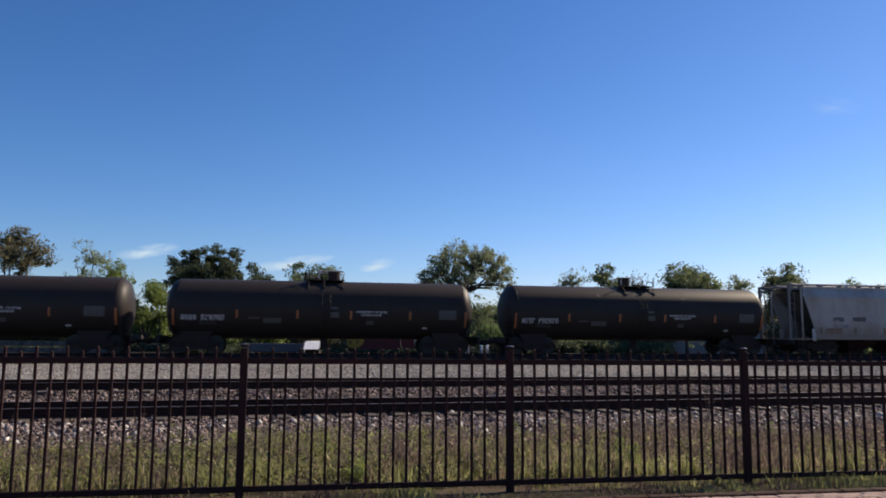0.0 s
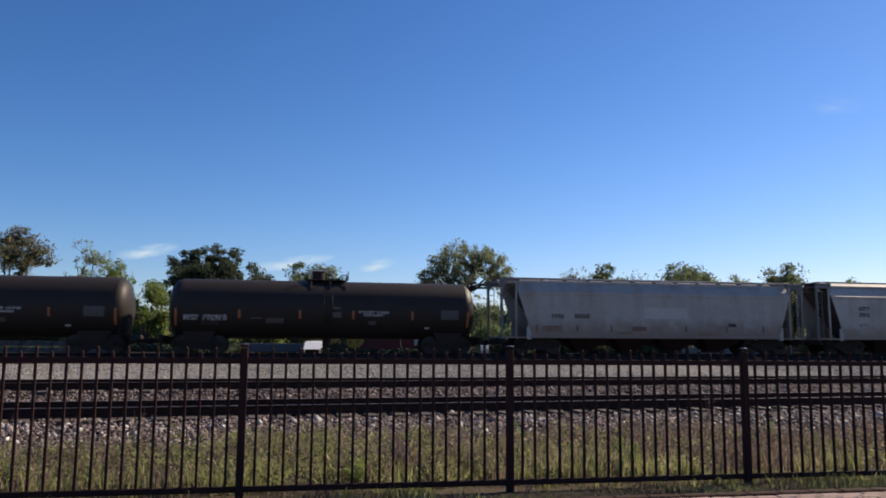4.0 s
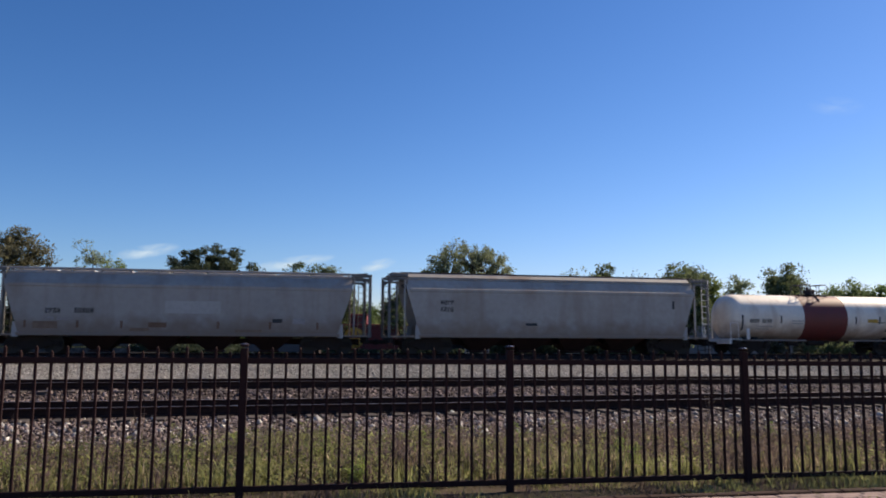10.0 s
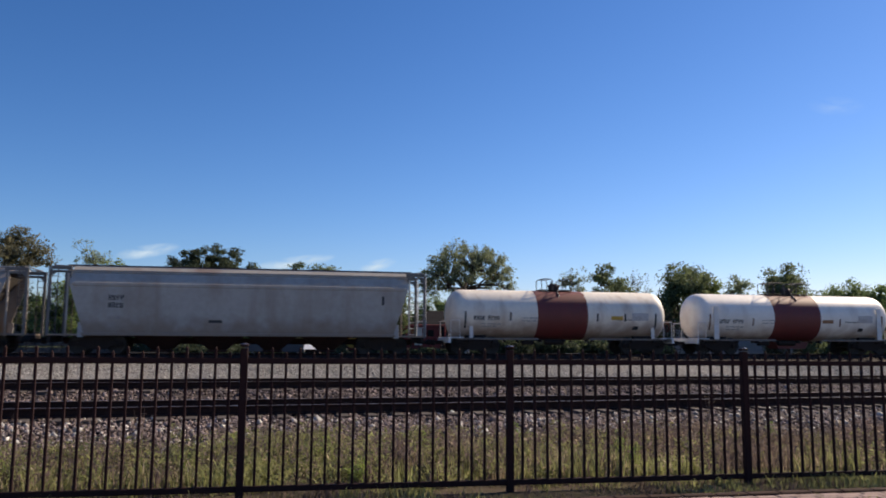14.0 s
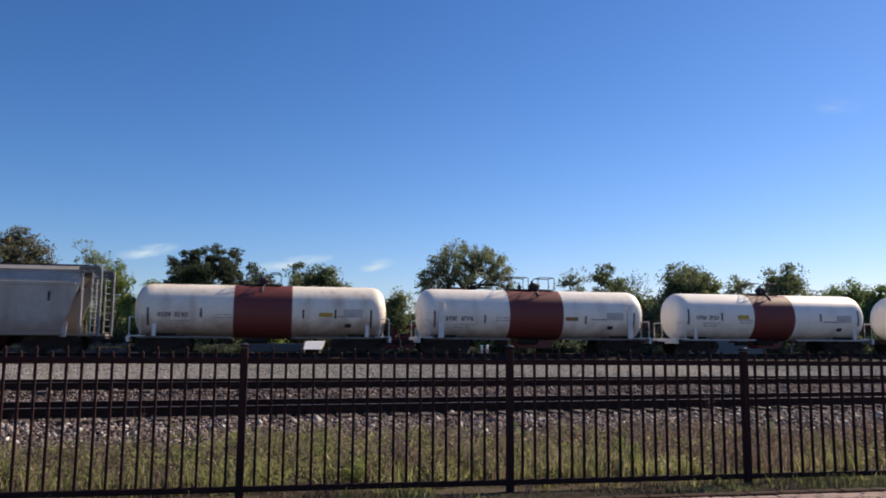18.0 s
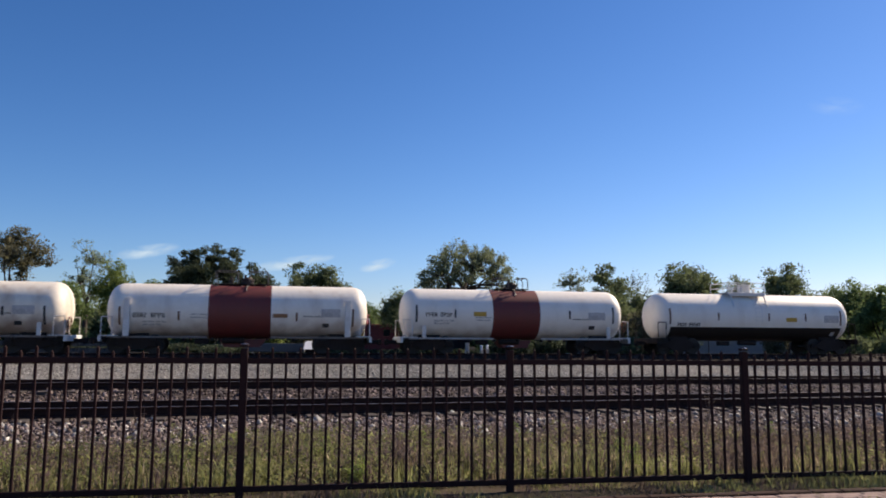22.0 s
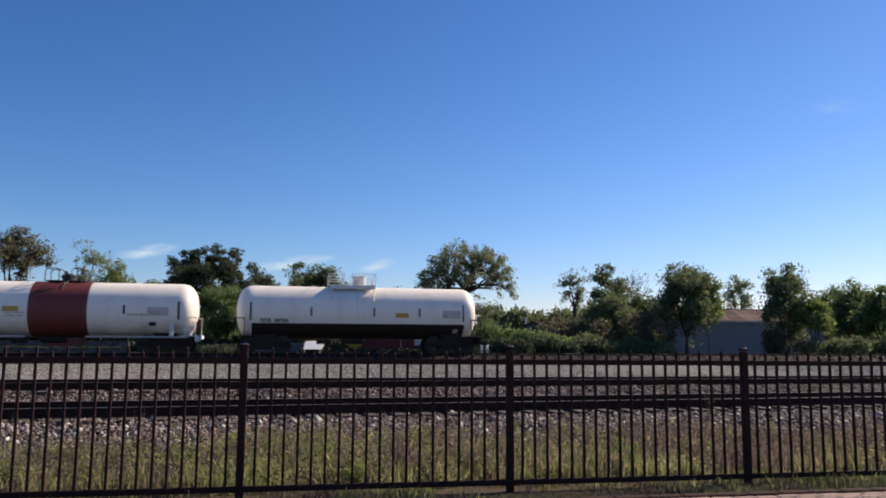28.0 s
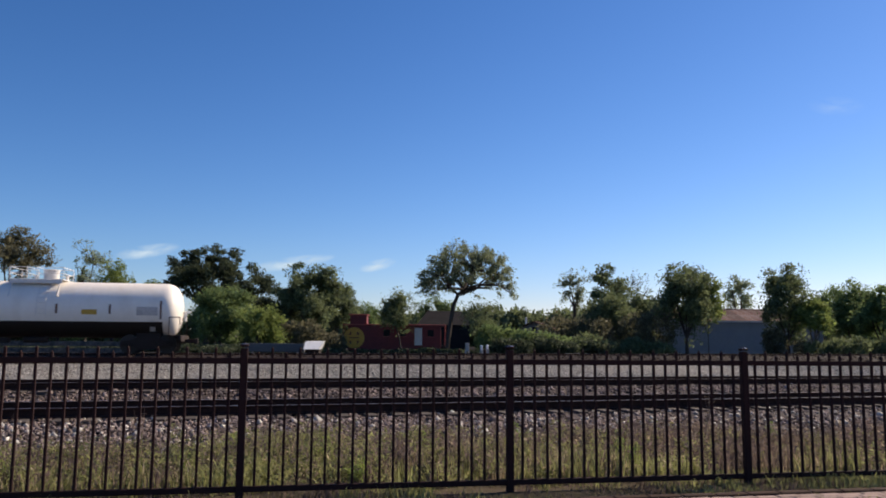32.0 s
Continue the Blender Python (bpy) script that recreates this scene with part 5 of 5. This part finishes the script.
    part("vent_pipe", rod(B(), (-1.4, 2.0, 3.0), (-1.4, 2.0, 4.6), 0.13, seg=10), STEEL_WHITE, house, "white roof vent pipe")


HOUSE_WALL = material("grey_house_siding", (0.2, 0.195, 0.2), 0.8, vary=0.25, grain=5, blotch=0.8, bump=0.1)
build_gable_house()


# ---- red caboose ----
CABOOSE_RED = material("faded_caboose_red", (0.2, 0.02, 0.022), 0.6, vary=0.3, grain=4, blotch=0.7, bump=0.05, second=(0.10, 0.012, 0.012))
# Lighter than the body red, to carry the sunlight along the roof edges.
CABOOSE_ROOF = material("sunlit_caboose_red", (0.4, 0.09, 0.08), 0.6, vary=0.25, grain=4, blotch=0.7, bump=0.05)
EMBLEM = material("yellow_emblem_paint", (0.72, 0.36, 0.04), 0.5, vary=0.2, grain=8, blotch=2, bump=0.0)


def build_caboose():
    d = 88.0
    x0, x1 = place(611, d)[0], place(790, d)[0]
    c = tagged(new("caboose"), "old red caboose with a cupola and a yellow round emblem", "caboose")
    c.matrix_world = pose((x0 + x1) / 2, d, -0.2, 0, 0, 2)
    w = x1 - x0
    part("body", box(B(), (0, 0, 1.85), (w - 1.2, 2.9, 2.8), bevel=0.04), CABOOSE_RED, c)
    part("roof", box(B(), (0, 0, 3.32), (w, 3.2, 0.14), bevel=0.05), CABOOSE_ROOF, c)
    cupola = part("cupola", box(B(), (-w / 2 + 1.75, 0, 3.9), (1.9, 2.8, 1.05), bevel=0.04), CABOOSE_RED, c)
    part("cupola_roof", box(B(), (-w / 2 + 1.75, 0, 4.46), (2.15, 3.1, 0.12), bevel=0.04), CABOOSE_ROOF, cupola)
    bm = B()
    ex, ez = -w / 2 + 1.3, 1.82
    rod(bm, (ex, -1.46, ez), (ex, -1.48, ez), 1.18, seg=32)
    e = part("emblem", bm, EMBLEM, c, "round yellow emblem with dark gaps")
    bm = B()
    box(bm, (ex, -1.487, ez), (1.1, 0.012, 0.1))
    for sx in (-1, 1):
        for sz in (-1, 1):
            vs = [bm.verts.new((ex + sx * u, yy, ez + sz * v)) for yy in (-1.492, -1.482) for u, v in ((0.3, 0.34), (0.62, 0.36), (0.36, 0.74))]
            for f in ((0, 1, 2), (5, 4, 3), (0, 3, 4, 1), (1, 4, 5, 2), (2, 5, 3, 0)):
                bm.faces.new([vs[i] for i in f])
    bmesh.ops.recalc_face_normals(bm, faces=bm.faces[:])
    part("emblem_cross", bm, CABOOSE_RED, e)
    part("door", box(B(), (2.7, -1.46, 2.0), (0.85, 0.08, 1.95), bevel=0.01), STEEL_WHITE, c, "white door")
    for x in (-0.9, 0.9, 4.1):
        wdw = part("window", box(B(), (x, -1.46, 2.4), (0.7, 0.06, 0.75), bevel=0.01), SHINGLE, c)
        part("frame", box(B(), (x, -1.45, 2.0), (0.8, 0.05, 0.07)), CABOOSE_ROOF, wdw)
    part("underframe", box(B(), (0, 0, 0.8), (w, 2.6, 0.3), bevel=0.02), STEEL_DARK, c)
    for s in (-1, 1):
        part("end_platform", box(B(), (s * (w / 2 - 0.3), 0, 1.0), (0.7, 2.8, 0.08)), STEEL_DARK, c)
        bm = B()
        for y in (-1.3, 1.3):
            rod(bm, (s * (w / 2 - 0.06), y, 1.0), (s * (w / 2 - 0.06), y, 3.3), 0.03)
        part("end_post", bm, CABOOSE_ROOF, c)
        b = new("bogie")
        b.parent, b.matrix_basis = c, pose(s * (w / 2 - 2), 0, 0)
        for y in (-1.02, 1.02):
            same_part("side_frame", SIDEFRAME, b, pose(0, y, 0))
        for dx in (-0.89, 0.89):
            same_part("wheelset", WHEELSET, b, pose(dx, 0, 0.457))
    part("smoke_pipe", rod(B(), (0.2, 0.3, 3.35), (0.2, 0.3, 4.3), 0.08), STEEL_DARK, c)


build_caboose()


# ---- small things beyond the train ----
WHITE_PANEL = material("white_van_paint", (0.8, 0.8, 0.78), 0.4, vary=0.1, grain=4, blotch=1, bump=0.0)
BLUE_GREY = material("pale_blue_grey_paint", (0.085, 0.088, 0.092), 0.5, vary=0.15, grain=4, blotch=1, bump=0.0)
FENCE_BOARD = material("dirty_grey_fence_board", (0.15, 0.132, 0.112), 0.8, vary=0.45, grain=5, blotch=1.2, bump=0.1, second=(0.035, 0.033, 0.032))



def build_sign_box(label, col, row_top, row_low, width, d, mat, name, category):
    x, y = place(col, d)
    b = tagged(new(name), label, category)
    b.matrix_world = pose(x, y, 0.1)
    z1, z0 = tall(row_top, d, col) - 0.1, max(0.05, tall(row_low, d, col) - 0.1)
    w = width / FOCAL * d
    part("panel", box(B(), (0, 0, (z0 + z1) / 2), (w, 0.5, z1 - z0), bevel=0.04), mat, b)
    for s in (-1, 1):
        part("leg", box(B(), (s * w * 0.38, 0, z0 / 2 + 0.05), (0.1, 0.4, z0 + 0.1), bevel=0.01), STEEL_GREY, b)


def build_white_hood():
    """A low white sloping hood on a dark base."""
    x, y = place(559, 62.0)
    b = tagged(new("utility_box"), "low white box with a sloping lid beyond the tracks", "utility box")
    b.matrix_world = pose(x, y, 0.1)
    bm = B()
    low = [(-0.7, -1.0, 0.5), (0.5, -1.0, 0.5), (0.5, 0.9, 0.5), (-0.7, 0.9, 0.5)]
    high = [(-0.7, 0.0, 1.12), (0.78, 0.0, 1.12), (0.78, 0.9, 1.16), (-0.7, 0.9, 1.16)]
    a, c = [bm.verts.new(v) for v in low], [bm.verts.new(v) for v in high]
    bm.faces.new(list(reversed(a))), bm.faces.new(c)
    for k in range(4):
        bm.faces.new((a[k], a[(k + 1) % 4], c[(k + 1) % 4], c[k]))
    part("lid", bm, WHITE_PANEL, b)
    part("base", box(B(), (-0.1, 0.25, 0.24), (1.1, 1.1, 0.5), bevel=0.02), STEEL_DARK, b)


build_white_hood()
build_sign_box("low pale blue-grey box beside a white one", 491, 608, 623, 104, 63, BLUE_GREY, "utility_box", "utility box")
build_sign_box("tan post with a weathered board", 828, 607, 622, 7, 66, ROOF_TAN, "marker_post", "post")
build_sign_box("small white trackside marker", 853, 611, 620, 4, 64, WHITE_PANEL, "marker_post", "post")
build_sign_box("small white trackside marker", 863, 610, 618, 4, 65, WHITE_PANEL, "marker_post", "post")


def build_rail_fence():
    """A low pale fence along the far road."""
    f = tagged(new("roadside_fence"), "low pale grey fence of posts and boards behind the tracks", "fence")
    f.matrix_world = pose(-28, 62, 0.1, 0, 0, 5)
    post = finish(box(B(), (0, 0, 0.5), (0.14, 0.14, 1.0), bevel=0.01), "post", FENCE_BOARD)
    board = finish(box(B(), (1.2, -0.09, 0), (2.4, 0.04, 0.4), bevel=0.006), "board", FENCE_BOARD)
    for k in range(-9, 2):
        same_part("post", post, f, pose(k * 2.4, 0, 0))
        if k < 1:
            for z in (0.28, 0.8):
                same_part("board", board, f, pose(k * 2.4, 0, z))


build_rail_fence()


# ---- grass and weeds before the tracks ----
def grass_mat(name, c, second):
    return material(name, c, 0.8, vary=0.5, grain=3, blotch=1.1, bump=0.0, second=second, per_island=0.45, translucent=0.5, specular=0.2)


GRASS_GREEN = grass_mat("yellow_green_grass", (0.29, 0.3, 0.125), (0.165, 0.17, 0.075))
LUSH_WEED = grass_mat("lush_green_weed_leaves", (0.26, 0.33, 0.09), (0.16, 0.2, 0.06))
GRASS_DRY = grass_mat("dry_straw_grass", (0.5, 0.41, 0.28), (0.33, 0.25, 0.175))
WEED_RED = grass_mat("reddish_weed_stalks", (0.185, 0.135, 0.12), (0.105, 0.085, 0.072))


def grass(label, mat, count, height, width, seed, dens, b0=7.15, b1=11.2, a0=-9.5, a1=13.5, near=0.0, west=0.0, patch=0.46):
    """Bent tapered blades, two segments each, as one mesh."""
    rng = np.random.default_rng(seed)
    a, b = rng.uniform(a0, a1, count), rng.uniform(b0, b1, count)
    n1 = np.sin(a * 1.7 + seed) + np.sin(b * 2.3 + a * 0.9) + 0.9 * np.sin(a * 2.9 + seed * 0.7 + 2.0 * np.sin(b * 1.9)) + np.sin(a * 4.1 - b * 3.0 + seed * 2) * 0.7 + np.sin(a * 10.3 + seed * 1.3 + np.sin(b * 4.0) * 1.5) * 0.8 + np.sin(a * 17.0 - b * 2.0 + seed * 3.1) * 0.5
    fade = np.clip((grass_edge(a) + 0.5 - b) / 1.2, 0, 1)
    ok = rng.uniform(0, 1, count) < np.clip(dens + n1 * patch + near * (8.9 - b) + west * (2.0 - a), 0.02, 1) * fade
    a, b, n1 = a[ok], b[ok], n1[ok]
    n = len(a)
    h = height * rng.lognormal(0, 0.35, n) * (1 + 0.2 * n1)
    h = np.clip(h, 0.04, height * 2.4) * np.clip((grass_edge(a) + 0.9 - b) / 1.2, 0.35, 1)
    t, w = rng.uniform(0, 6.28, n), width * rng.uniform(0.6, 1.4, n)
    lean = h * rng.uniform(0.05, 0.55, n)
    lt = rng.uniform(0, 6.28, n)
    base = np.stack([a, b, np.full(n, -0.03)], 1)
    side = np.stack([np.cos(t) * w, np.sin(t) * w, np.zeros(n)], 1)
    mid = base + np.stack([np.cos(lt) * lean * 0.3, np.sin(lt) * lean * 0.3, h * 0.6], 1)
    tip = base + np.stack([np.cos(lt) * lean, np.sin(lt) * lean, h], 1)
    v = np.stack([base - side, base + side, mid + side * 0.7, mid - side * 0.7, tip], 1).reshape(-1, 3)
    k = (np.arange(n) * 5)[:, None]
    f = np.concatenate([k + np.array([[0, 1, 2]]), k + np.array([[0, 2, 3]]), k + np.array([[3, 2, 4]])])
    ob = new("grass", raw_mesh("grass", v, f, mat))
    ob.matrix_world = railway(0, 0)
    tagged(ob, label, "grass", kind="stuff")


grass("tufted yellow-green grass between fence and ballast", GRASS_GREEN, 80000, 0.13, 0.008, 3, 0.27, near=0.24, west=0.14, patch=0.8)
grass("dry straw-coloured grass between fence and ballast", GRASS_DRY, 36000, 0.12, 0.006, 4, 0.16, near=0.14, west=0.07, patch=0.6)
grass("reddish-brown weed stalks among the grass", WEED_RED, 52000, 0.16, 0.006, 5, 0.46, b1=11.6, near=-0.14, west=-0.045, patch=0.6)


grass("short green grass under the fence", GRASS_GREEN, 60000, 0.055, 0.005, 6, 0.3, b0=5.7, b1=7.3, a0=-3, a1=9, west=-0.09, patch=0.3)
grass("short brown grass under the fence", WEED_RED, 50000, 0.045, 0.005, 7, 0.7, b0=5.7, b1=7.3, a0=-3, a1=9, patch=0.3)


def weed_leaves(label, mat, plants, per, height, leaf, seed, b0=7.2, b1=10.9, east=0.0):
    """Low bushy weeds: clumps of small leaves."""
    rng = np.random.default_rng(seed)
    a, b = rng.uniform(-9.5, 13.5, plants), b0 + (b1 - b0) * rng.uniform(0, 1, plants) ** 1.15
    b = np.minimum(b, grass_edge(a) + rng.uniform(-0.6, 0.5, plants))
    share = np.clip((a - 0.5) / 5.5, 0, 1)
    keep = rng.uniform(0, 1, plants) < 1 - east * share if east > 0 else rng.uniform(0, 1, plants) < 1 + east * (1 - share)
    a, b, plants = a[keep], b[keep], int(keep.sum())
    h = np.minimum(height * rng.lognormal(0, 0.4, plants), 0.3)
    n = plants * per
    k = np.repeat(np.arange(plants), per)
    c = np.stack([a[k] + rng.normal(0, 0.09, n), b[k] + rng.normal(0, 0.09, n), h[k] * rng.uniform(0.1, 1.0, n)], 1)
    u = rng.normal(0, 1, (n, 3))
    u /= np.linalg.norm(u, axis=1)[:, None]
    v = np.cross(u, rng.normal(0, 1, (n, 3)))
    v /= np.linalg.norm(v, axis=1)[:, None]
    s = leaf * rng.lognormal(0, 0.4, n)[:, None]
    verts = np.stack([c - u * s, c + v * s * 0.45, c + u * s, c - v * s * 0.45], 1).reshape(-1, 3)
    ob = new("weeds", raw_mesh("weeds", verts, np.arange(n * 4).reshape(-1, 4), mat))
    ob.matrix_world = railway(0, 0)
    tagged(ob, label, "weeds", kind="stuff")


weed_leaves("low leafy yellow-green weeds in the grass strip", GRASS_GREEN, 1300, 80, 0.17, 0.016, 71, east=0.8)
weed_leaves("dry brownish weeds in the grass strip", GRASS_DRY, 600, 26, 0.2, 0.012, 72)
weed_leaves("reddish seed heads of trackside weeds", WEED_RED, 3200, 40, 0.22, 0.015, 73, b0=7.6, b1=11.6, east=-0.55)


def weed_clump(label, a, b, h, n, mat, seed):
    """A single tall weed: stalks with small leaves."""
    rng = random.Random(seed)
    w = tagged(new("weed"), label, "weed", "tall weeds")
    w.matrix_world = railway(a, b, -0.05)
    bm, tips = B(), []
    for _ in range(n):
        t, l = rng.uniform(0, 6.28), rng.uniform(0.02, 0.3) * h
        top = Vector((math.cos(t) * l, math.sin(t) * l, h * rng.uniform(0.6, 1.0)))
        rod(bm, (0, 0, 0), top * 0.55 + Vector((0, 0, 0.02)), 0.004, 0.003, seg=4, caps=False)
        rod(bm, top * 0.55 + Vector((0, 0, 0.02)), top, 0.003, 0.0015, seg=4, caps=False)
        for k in range(4):
            q = top * rng.uniform(0.4, 1.0)
            tips.append((*q, 0.03))
    part("stalk", bm, WEED_RED, w)
    same_part("leaves", crown_mesh("leaves", tips, 9 * n, 0.009, 0.6, mat, seed), w, Matrix())


for i, (a, b, h, n, m) in enumerate(((-1.75, 10.4, 0.62, 5, WEED_RED), (-2.3, 9.7, 0.45, 7, GRASS_GREEN), (0.9, 10.2, 0.42, 6, GRASS_GREEN), (6.9, 11.6, 0.66, 5, GRASS_DRY), (-4.6, 9.9, 0.4, 7, GRASS_GREEN), (2.9, 10.4, 0.45, 6, WEED_RED), (4.6, 9.9, 0.4, 8, GRASS_GREEN), (-3.4, 10.5, 0.5, 4, WEED_RED), (5.6, 9.3, 0.36, 8, GRASS_DRY), (-0.4, 9.6, 0.4, 8, GRASS_GREEN))):
    weed_clump("thin tall weed with small leaves beside the ballast", a, b, h, n, m, 60 + i)


def leafy_clump(col, base, top, width, mat, seed):
    """A low rounded clump of leafy weeds on many thin stalks; its place is given by bearing and fall below the horizon."""
    rng = random.Random(seed)
    dist = 1.38 * FOCAL / (base - LEVEL)
    x, y = place(col, dist)
    h, w = (base - top) / FOCAL * dist, width / FOCAL * dist / 2
    clump = tagged(new("weed"), "low leafy green weed clump in dry grass", "weed", "leafy weeds")
    clump.matrix_world = pose(x, y, -0.03)
    bm, tips = B(), []
    for _ in range(16):
        t, r = rng.uniform(0, 6.28), math.sqrt(rng.uniform(0, 1))
        tip = Vector((math.cos(t) * r * w, math.sin(t) * r * w, h * rng.uniform(0.45, 1.05) * (1 - 0.45 * r * r)))
        rod(bm, (tip.x * 0.3, tip.y * 0.3, 0), tip, 0.003, 0.0015, seg=4, caps=False)
        for f in (0.45, 0.75, 1.0):
            tips.append((tip.x * (0.3 + 0.7 * f), tip.y * (0.3 + 0.7 * f), tip.z * f, rng.uniform(0.03, 0.07)))
    tagged(part("stalks", bm, WEED_RED, clump), kind="stuff")
    same_part("leaves", crown_mesh("leaves", tips, 520, 0.013, 0.5, mat, seed), clump, Matrix())


for i, (col, base, top, width) in enumerate(((322, 815, 748, 44), (346, 842, 792, 40), (30, 856, 806, 60), (118, 856, 806, 60), (185, 858, 822, 56), (426, 806, 764, 30), (470, 850, 792, 50), (576, 818, 764, 46), (642, 850, 792, 50), (737, 804, 758, 28), (762, 806, 752, 36), (916, 788, 742, 26), (1050, 812, 757, 26), (1096, 814, 753, 38), (1114, 834, 772, 30), (1206, 804, 764, 26), (1356, 784, 735, 20))):
    leafy_clump(col, base, top, width, LUSH_WEED if i % 3 else GRASS_GREEN, 200 + i)


# ---- brick paving before the fence ----
BRICK = material("weathered_pink_paving_brick", (0.235, 0.155, 0.14), 0.85, vary=0.4, grain=30, blotch=5, bump=0.25, second=(0.2, 0.135, 0.12), per_object=0.22)
BRICK_FIELD = material("weathered_pink_brick_walk", (0.235, 0.155, 0.14), 0.85, vary=0.4, grain=30, blotch=5, bump=0.25, second=(0.2, 0.135, 0.12), per_island=0.22)
MORTAR = material("sandy_joint_bed", (0.22, 0.18, 0.15), 0.95, vary=0.4, grain=30, blotch=5, bump=0.3)


def build_paving():
    """A bricked walk on the near side of the fence, edged by a dark course."""
    pave = tagged(new("pavement"), "weathered pink brick paving beside the fence", "pavement", kind="structure")
    pave.matrix_world = pose(0.632, 7.158, 0.004, 0, 0, FENCE_TURN) @ pose(0, -0.76, 0)
    part("bed", box(B(), (2.0, -4.6, 0.012), (18.0, 9.2, 0.02)), MORTAR, pave)
    brick = finish(box(B(), (0, 0, 0.03), (0.198, 0.096, 0.05), bevel=0.006), "brick", BRICK)
    edge = finish(box(B(), (0, 0, 0.034), (0.3, 0.1, 0.07), bevel=0.008), "edging", RUST_STEEL)
    rng = random.Random(8)
    for r in range(13):
        for k in range(-7, 22):
            x = 1.0 + k * 0.206 + (0.103 if r % 2 else 0)
            same_part("brick", brick, pave, pose(x, -0.11 - r * 0.104, rng.uniform(-0.003, 0.003), rng.uniform(-0.8, 0.8), rng.uniform(-0.8, 0.8), rng.uniform(-0.7, 0.7)))
    # the rest of the walk, behind and beside the bricks in view
    verts, faces = [], []
    for r in range(88):
        for k in range(-40, 48):
            if r < 13 and -7 <= k < 22:
                continue
            x, y, z = 1.0 + k * 0.206 + (0.103 if r % 2 else 0), -0.11 - r * 0.104, 0.05 + rng.uniform(-0.003, 0.003)
            n = len(verts)
            verts += [(x + u * 0.099, y + v * 0.048, 0.012) for u, v in ((-1, -1), (1, -1), (1, 1), (-1, 1))]
            verts += [(x + u * 0.094, y + v * 0.043, z) for u, v in ((-1, -1), (1, -1), (1, 1), (-1, 1))]
            faces += [(n + 4, n + 5, n + 6, n + 7)] + [(n + i, n + (i + 1) % 4, n + 4 + (i + 1) % 4, n + 4 + i) for i in range(4)]
    rest = same_part("bricks", raw_mesh("bricks", np.array(verts), np.array(faces), BRICK_FIELD), pave, Matrix())
    tagged(rest, "weathered pink paving bricks of the wider walk", kind="stuff")
    for k in range(26):
        same_part("edging", edge, pave, pose(-1.6 + k * 0.305, 0.0, 0))


build_paving()


# ---- thin high clouds ----
def cloud_material(name, most):
    m = bpy.data.materials.new(name)
    m.use_nodes = True
    nt = m.node_tree
    n, link = nt.nodes, nt.links.new
    n.remove(n["Principled BSDF"])
    co, mp, no = n.new("ShaderNodeTexCoord"), n.new("ShaderNodeMapping"), n.new("ShaderNodeTexNoise")
    mp.inputs["Scale"].default_value = (0.012, 0.012, 0.03)
    mp.inputs["Rotation"].default_value = (0, radians(-14), 0)
    no.inputs["Scale"].default_value, no.inputs["Detail"].default_value = 1.0, 6
    link(co.outputs["Object"], mp.inputs["Vector"])
    link(mp.outputs["Vector"], no.inputs["Vector"])
    gr = n.new("ShaderNodeTexGradient")
    gr.gradient_type = "SPHERICAL"
    m2 = n.new("ShaderNodeMapping")
    m2.vector_type = "POINT"
    m2.inputs["Location"].default_value, m2.inputs["Scale"].default_value = (-1, 0, -1), (2, 0, 2)
    link(co.outputs["Generated"], m2.inputs["Vector"])
    link(m2.outputs["Vector"], gr.inputs["Vector"])
    mul = n.new("ShaderNodeMath")
    mul.operation = "MULTIPLY"
    mr = n.new("ShaderNodeMapRange")
    mr.inputs["From Min"].default_value, mr.inputs["From Max"].default_value = 0.36, 0.72
    mr.inputs["To Max"].default_value = most
    link(no.outputs["Fac"], mr.inputs["Value"])
    link(mr.outputs["Result"], mul.inputs[0])
    link(gr.outputs["Color"], mul.inputs[1])
    em, tr, mix = n.new("ShaderNodeEmission"), n.new("ShaderNodeBsdfTransparent"), n.new("ShaderNodeMixShader")
    em.inputs["Color"].default_value, em.inputs["Strength"].default_value = (0.62, 0.8, 1.0, 1), 0.68
    link(mul.outputs[0], mix.inputs["Fac"])
    link(tr.outputs["BSDF"], mix.inputs[1])
    link(em.outputs["Emission"], mix.inputs[2])
    link(mix.outputs["Shader"], n["Material Output"].inputs["Surface"])
    return m


CLOUD, FAINT_CLOUD = cloud_material("thin_cloud", 1.1), cloud_material("faint_cloud", 0.14)
for col, row, w, h, turn, mat in ((258, 445, 120, 26, -9, CLOUD), (515, 466, 160, 24, -9, CLOUD), (668, 470, 70, 22, -14, CLOUD), (1500, 178, 110, 40, 0, FAINT_CLOUD)):
    d = 2600.0
    x, y = place(col, d)
    bm = B()
    box(bm, (0, 0, 0), (w / FOCAL * d, 1.0, h / FOCAL * d))
    c = new("cloud", finish(bm, "cloud", mat))
    c.matrix_world = pose(x, y, tall(row, d, col), 0, turn, 0)
    c.visible_shadow = False
    tagged(c, "thin white wisp of high cloud in a blue sky", "cloud", kind="structure")

motions()
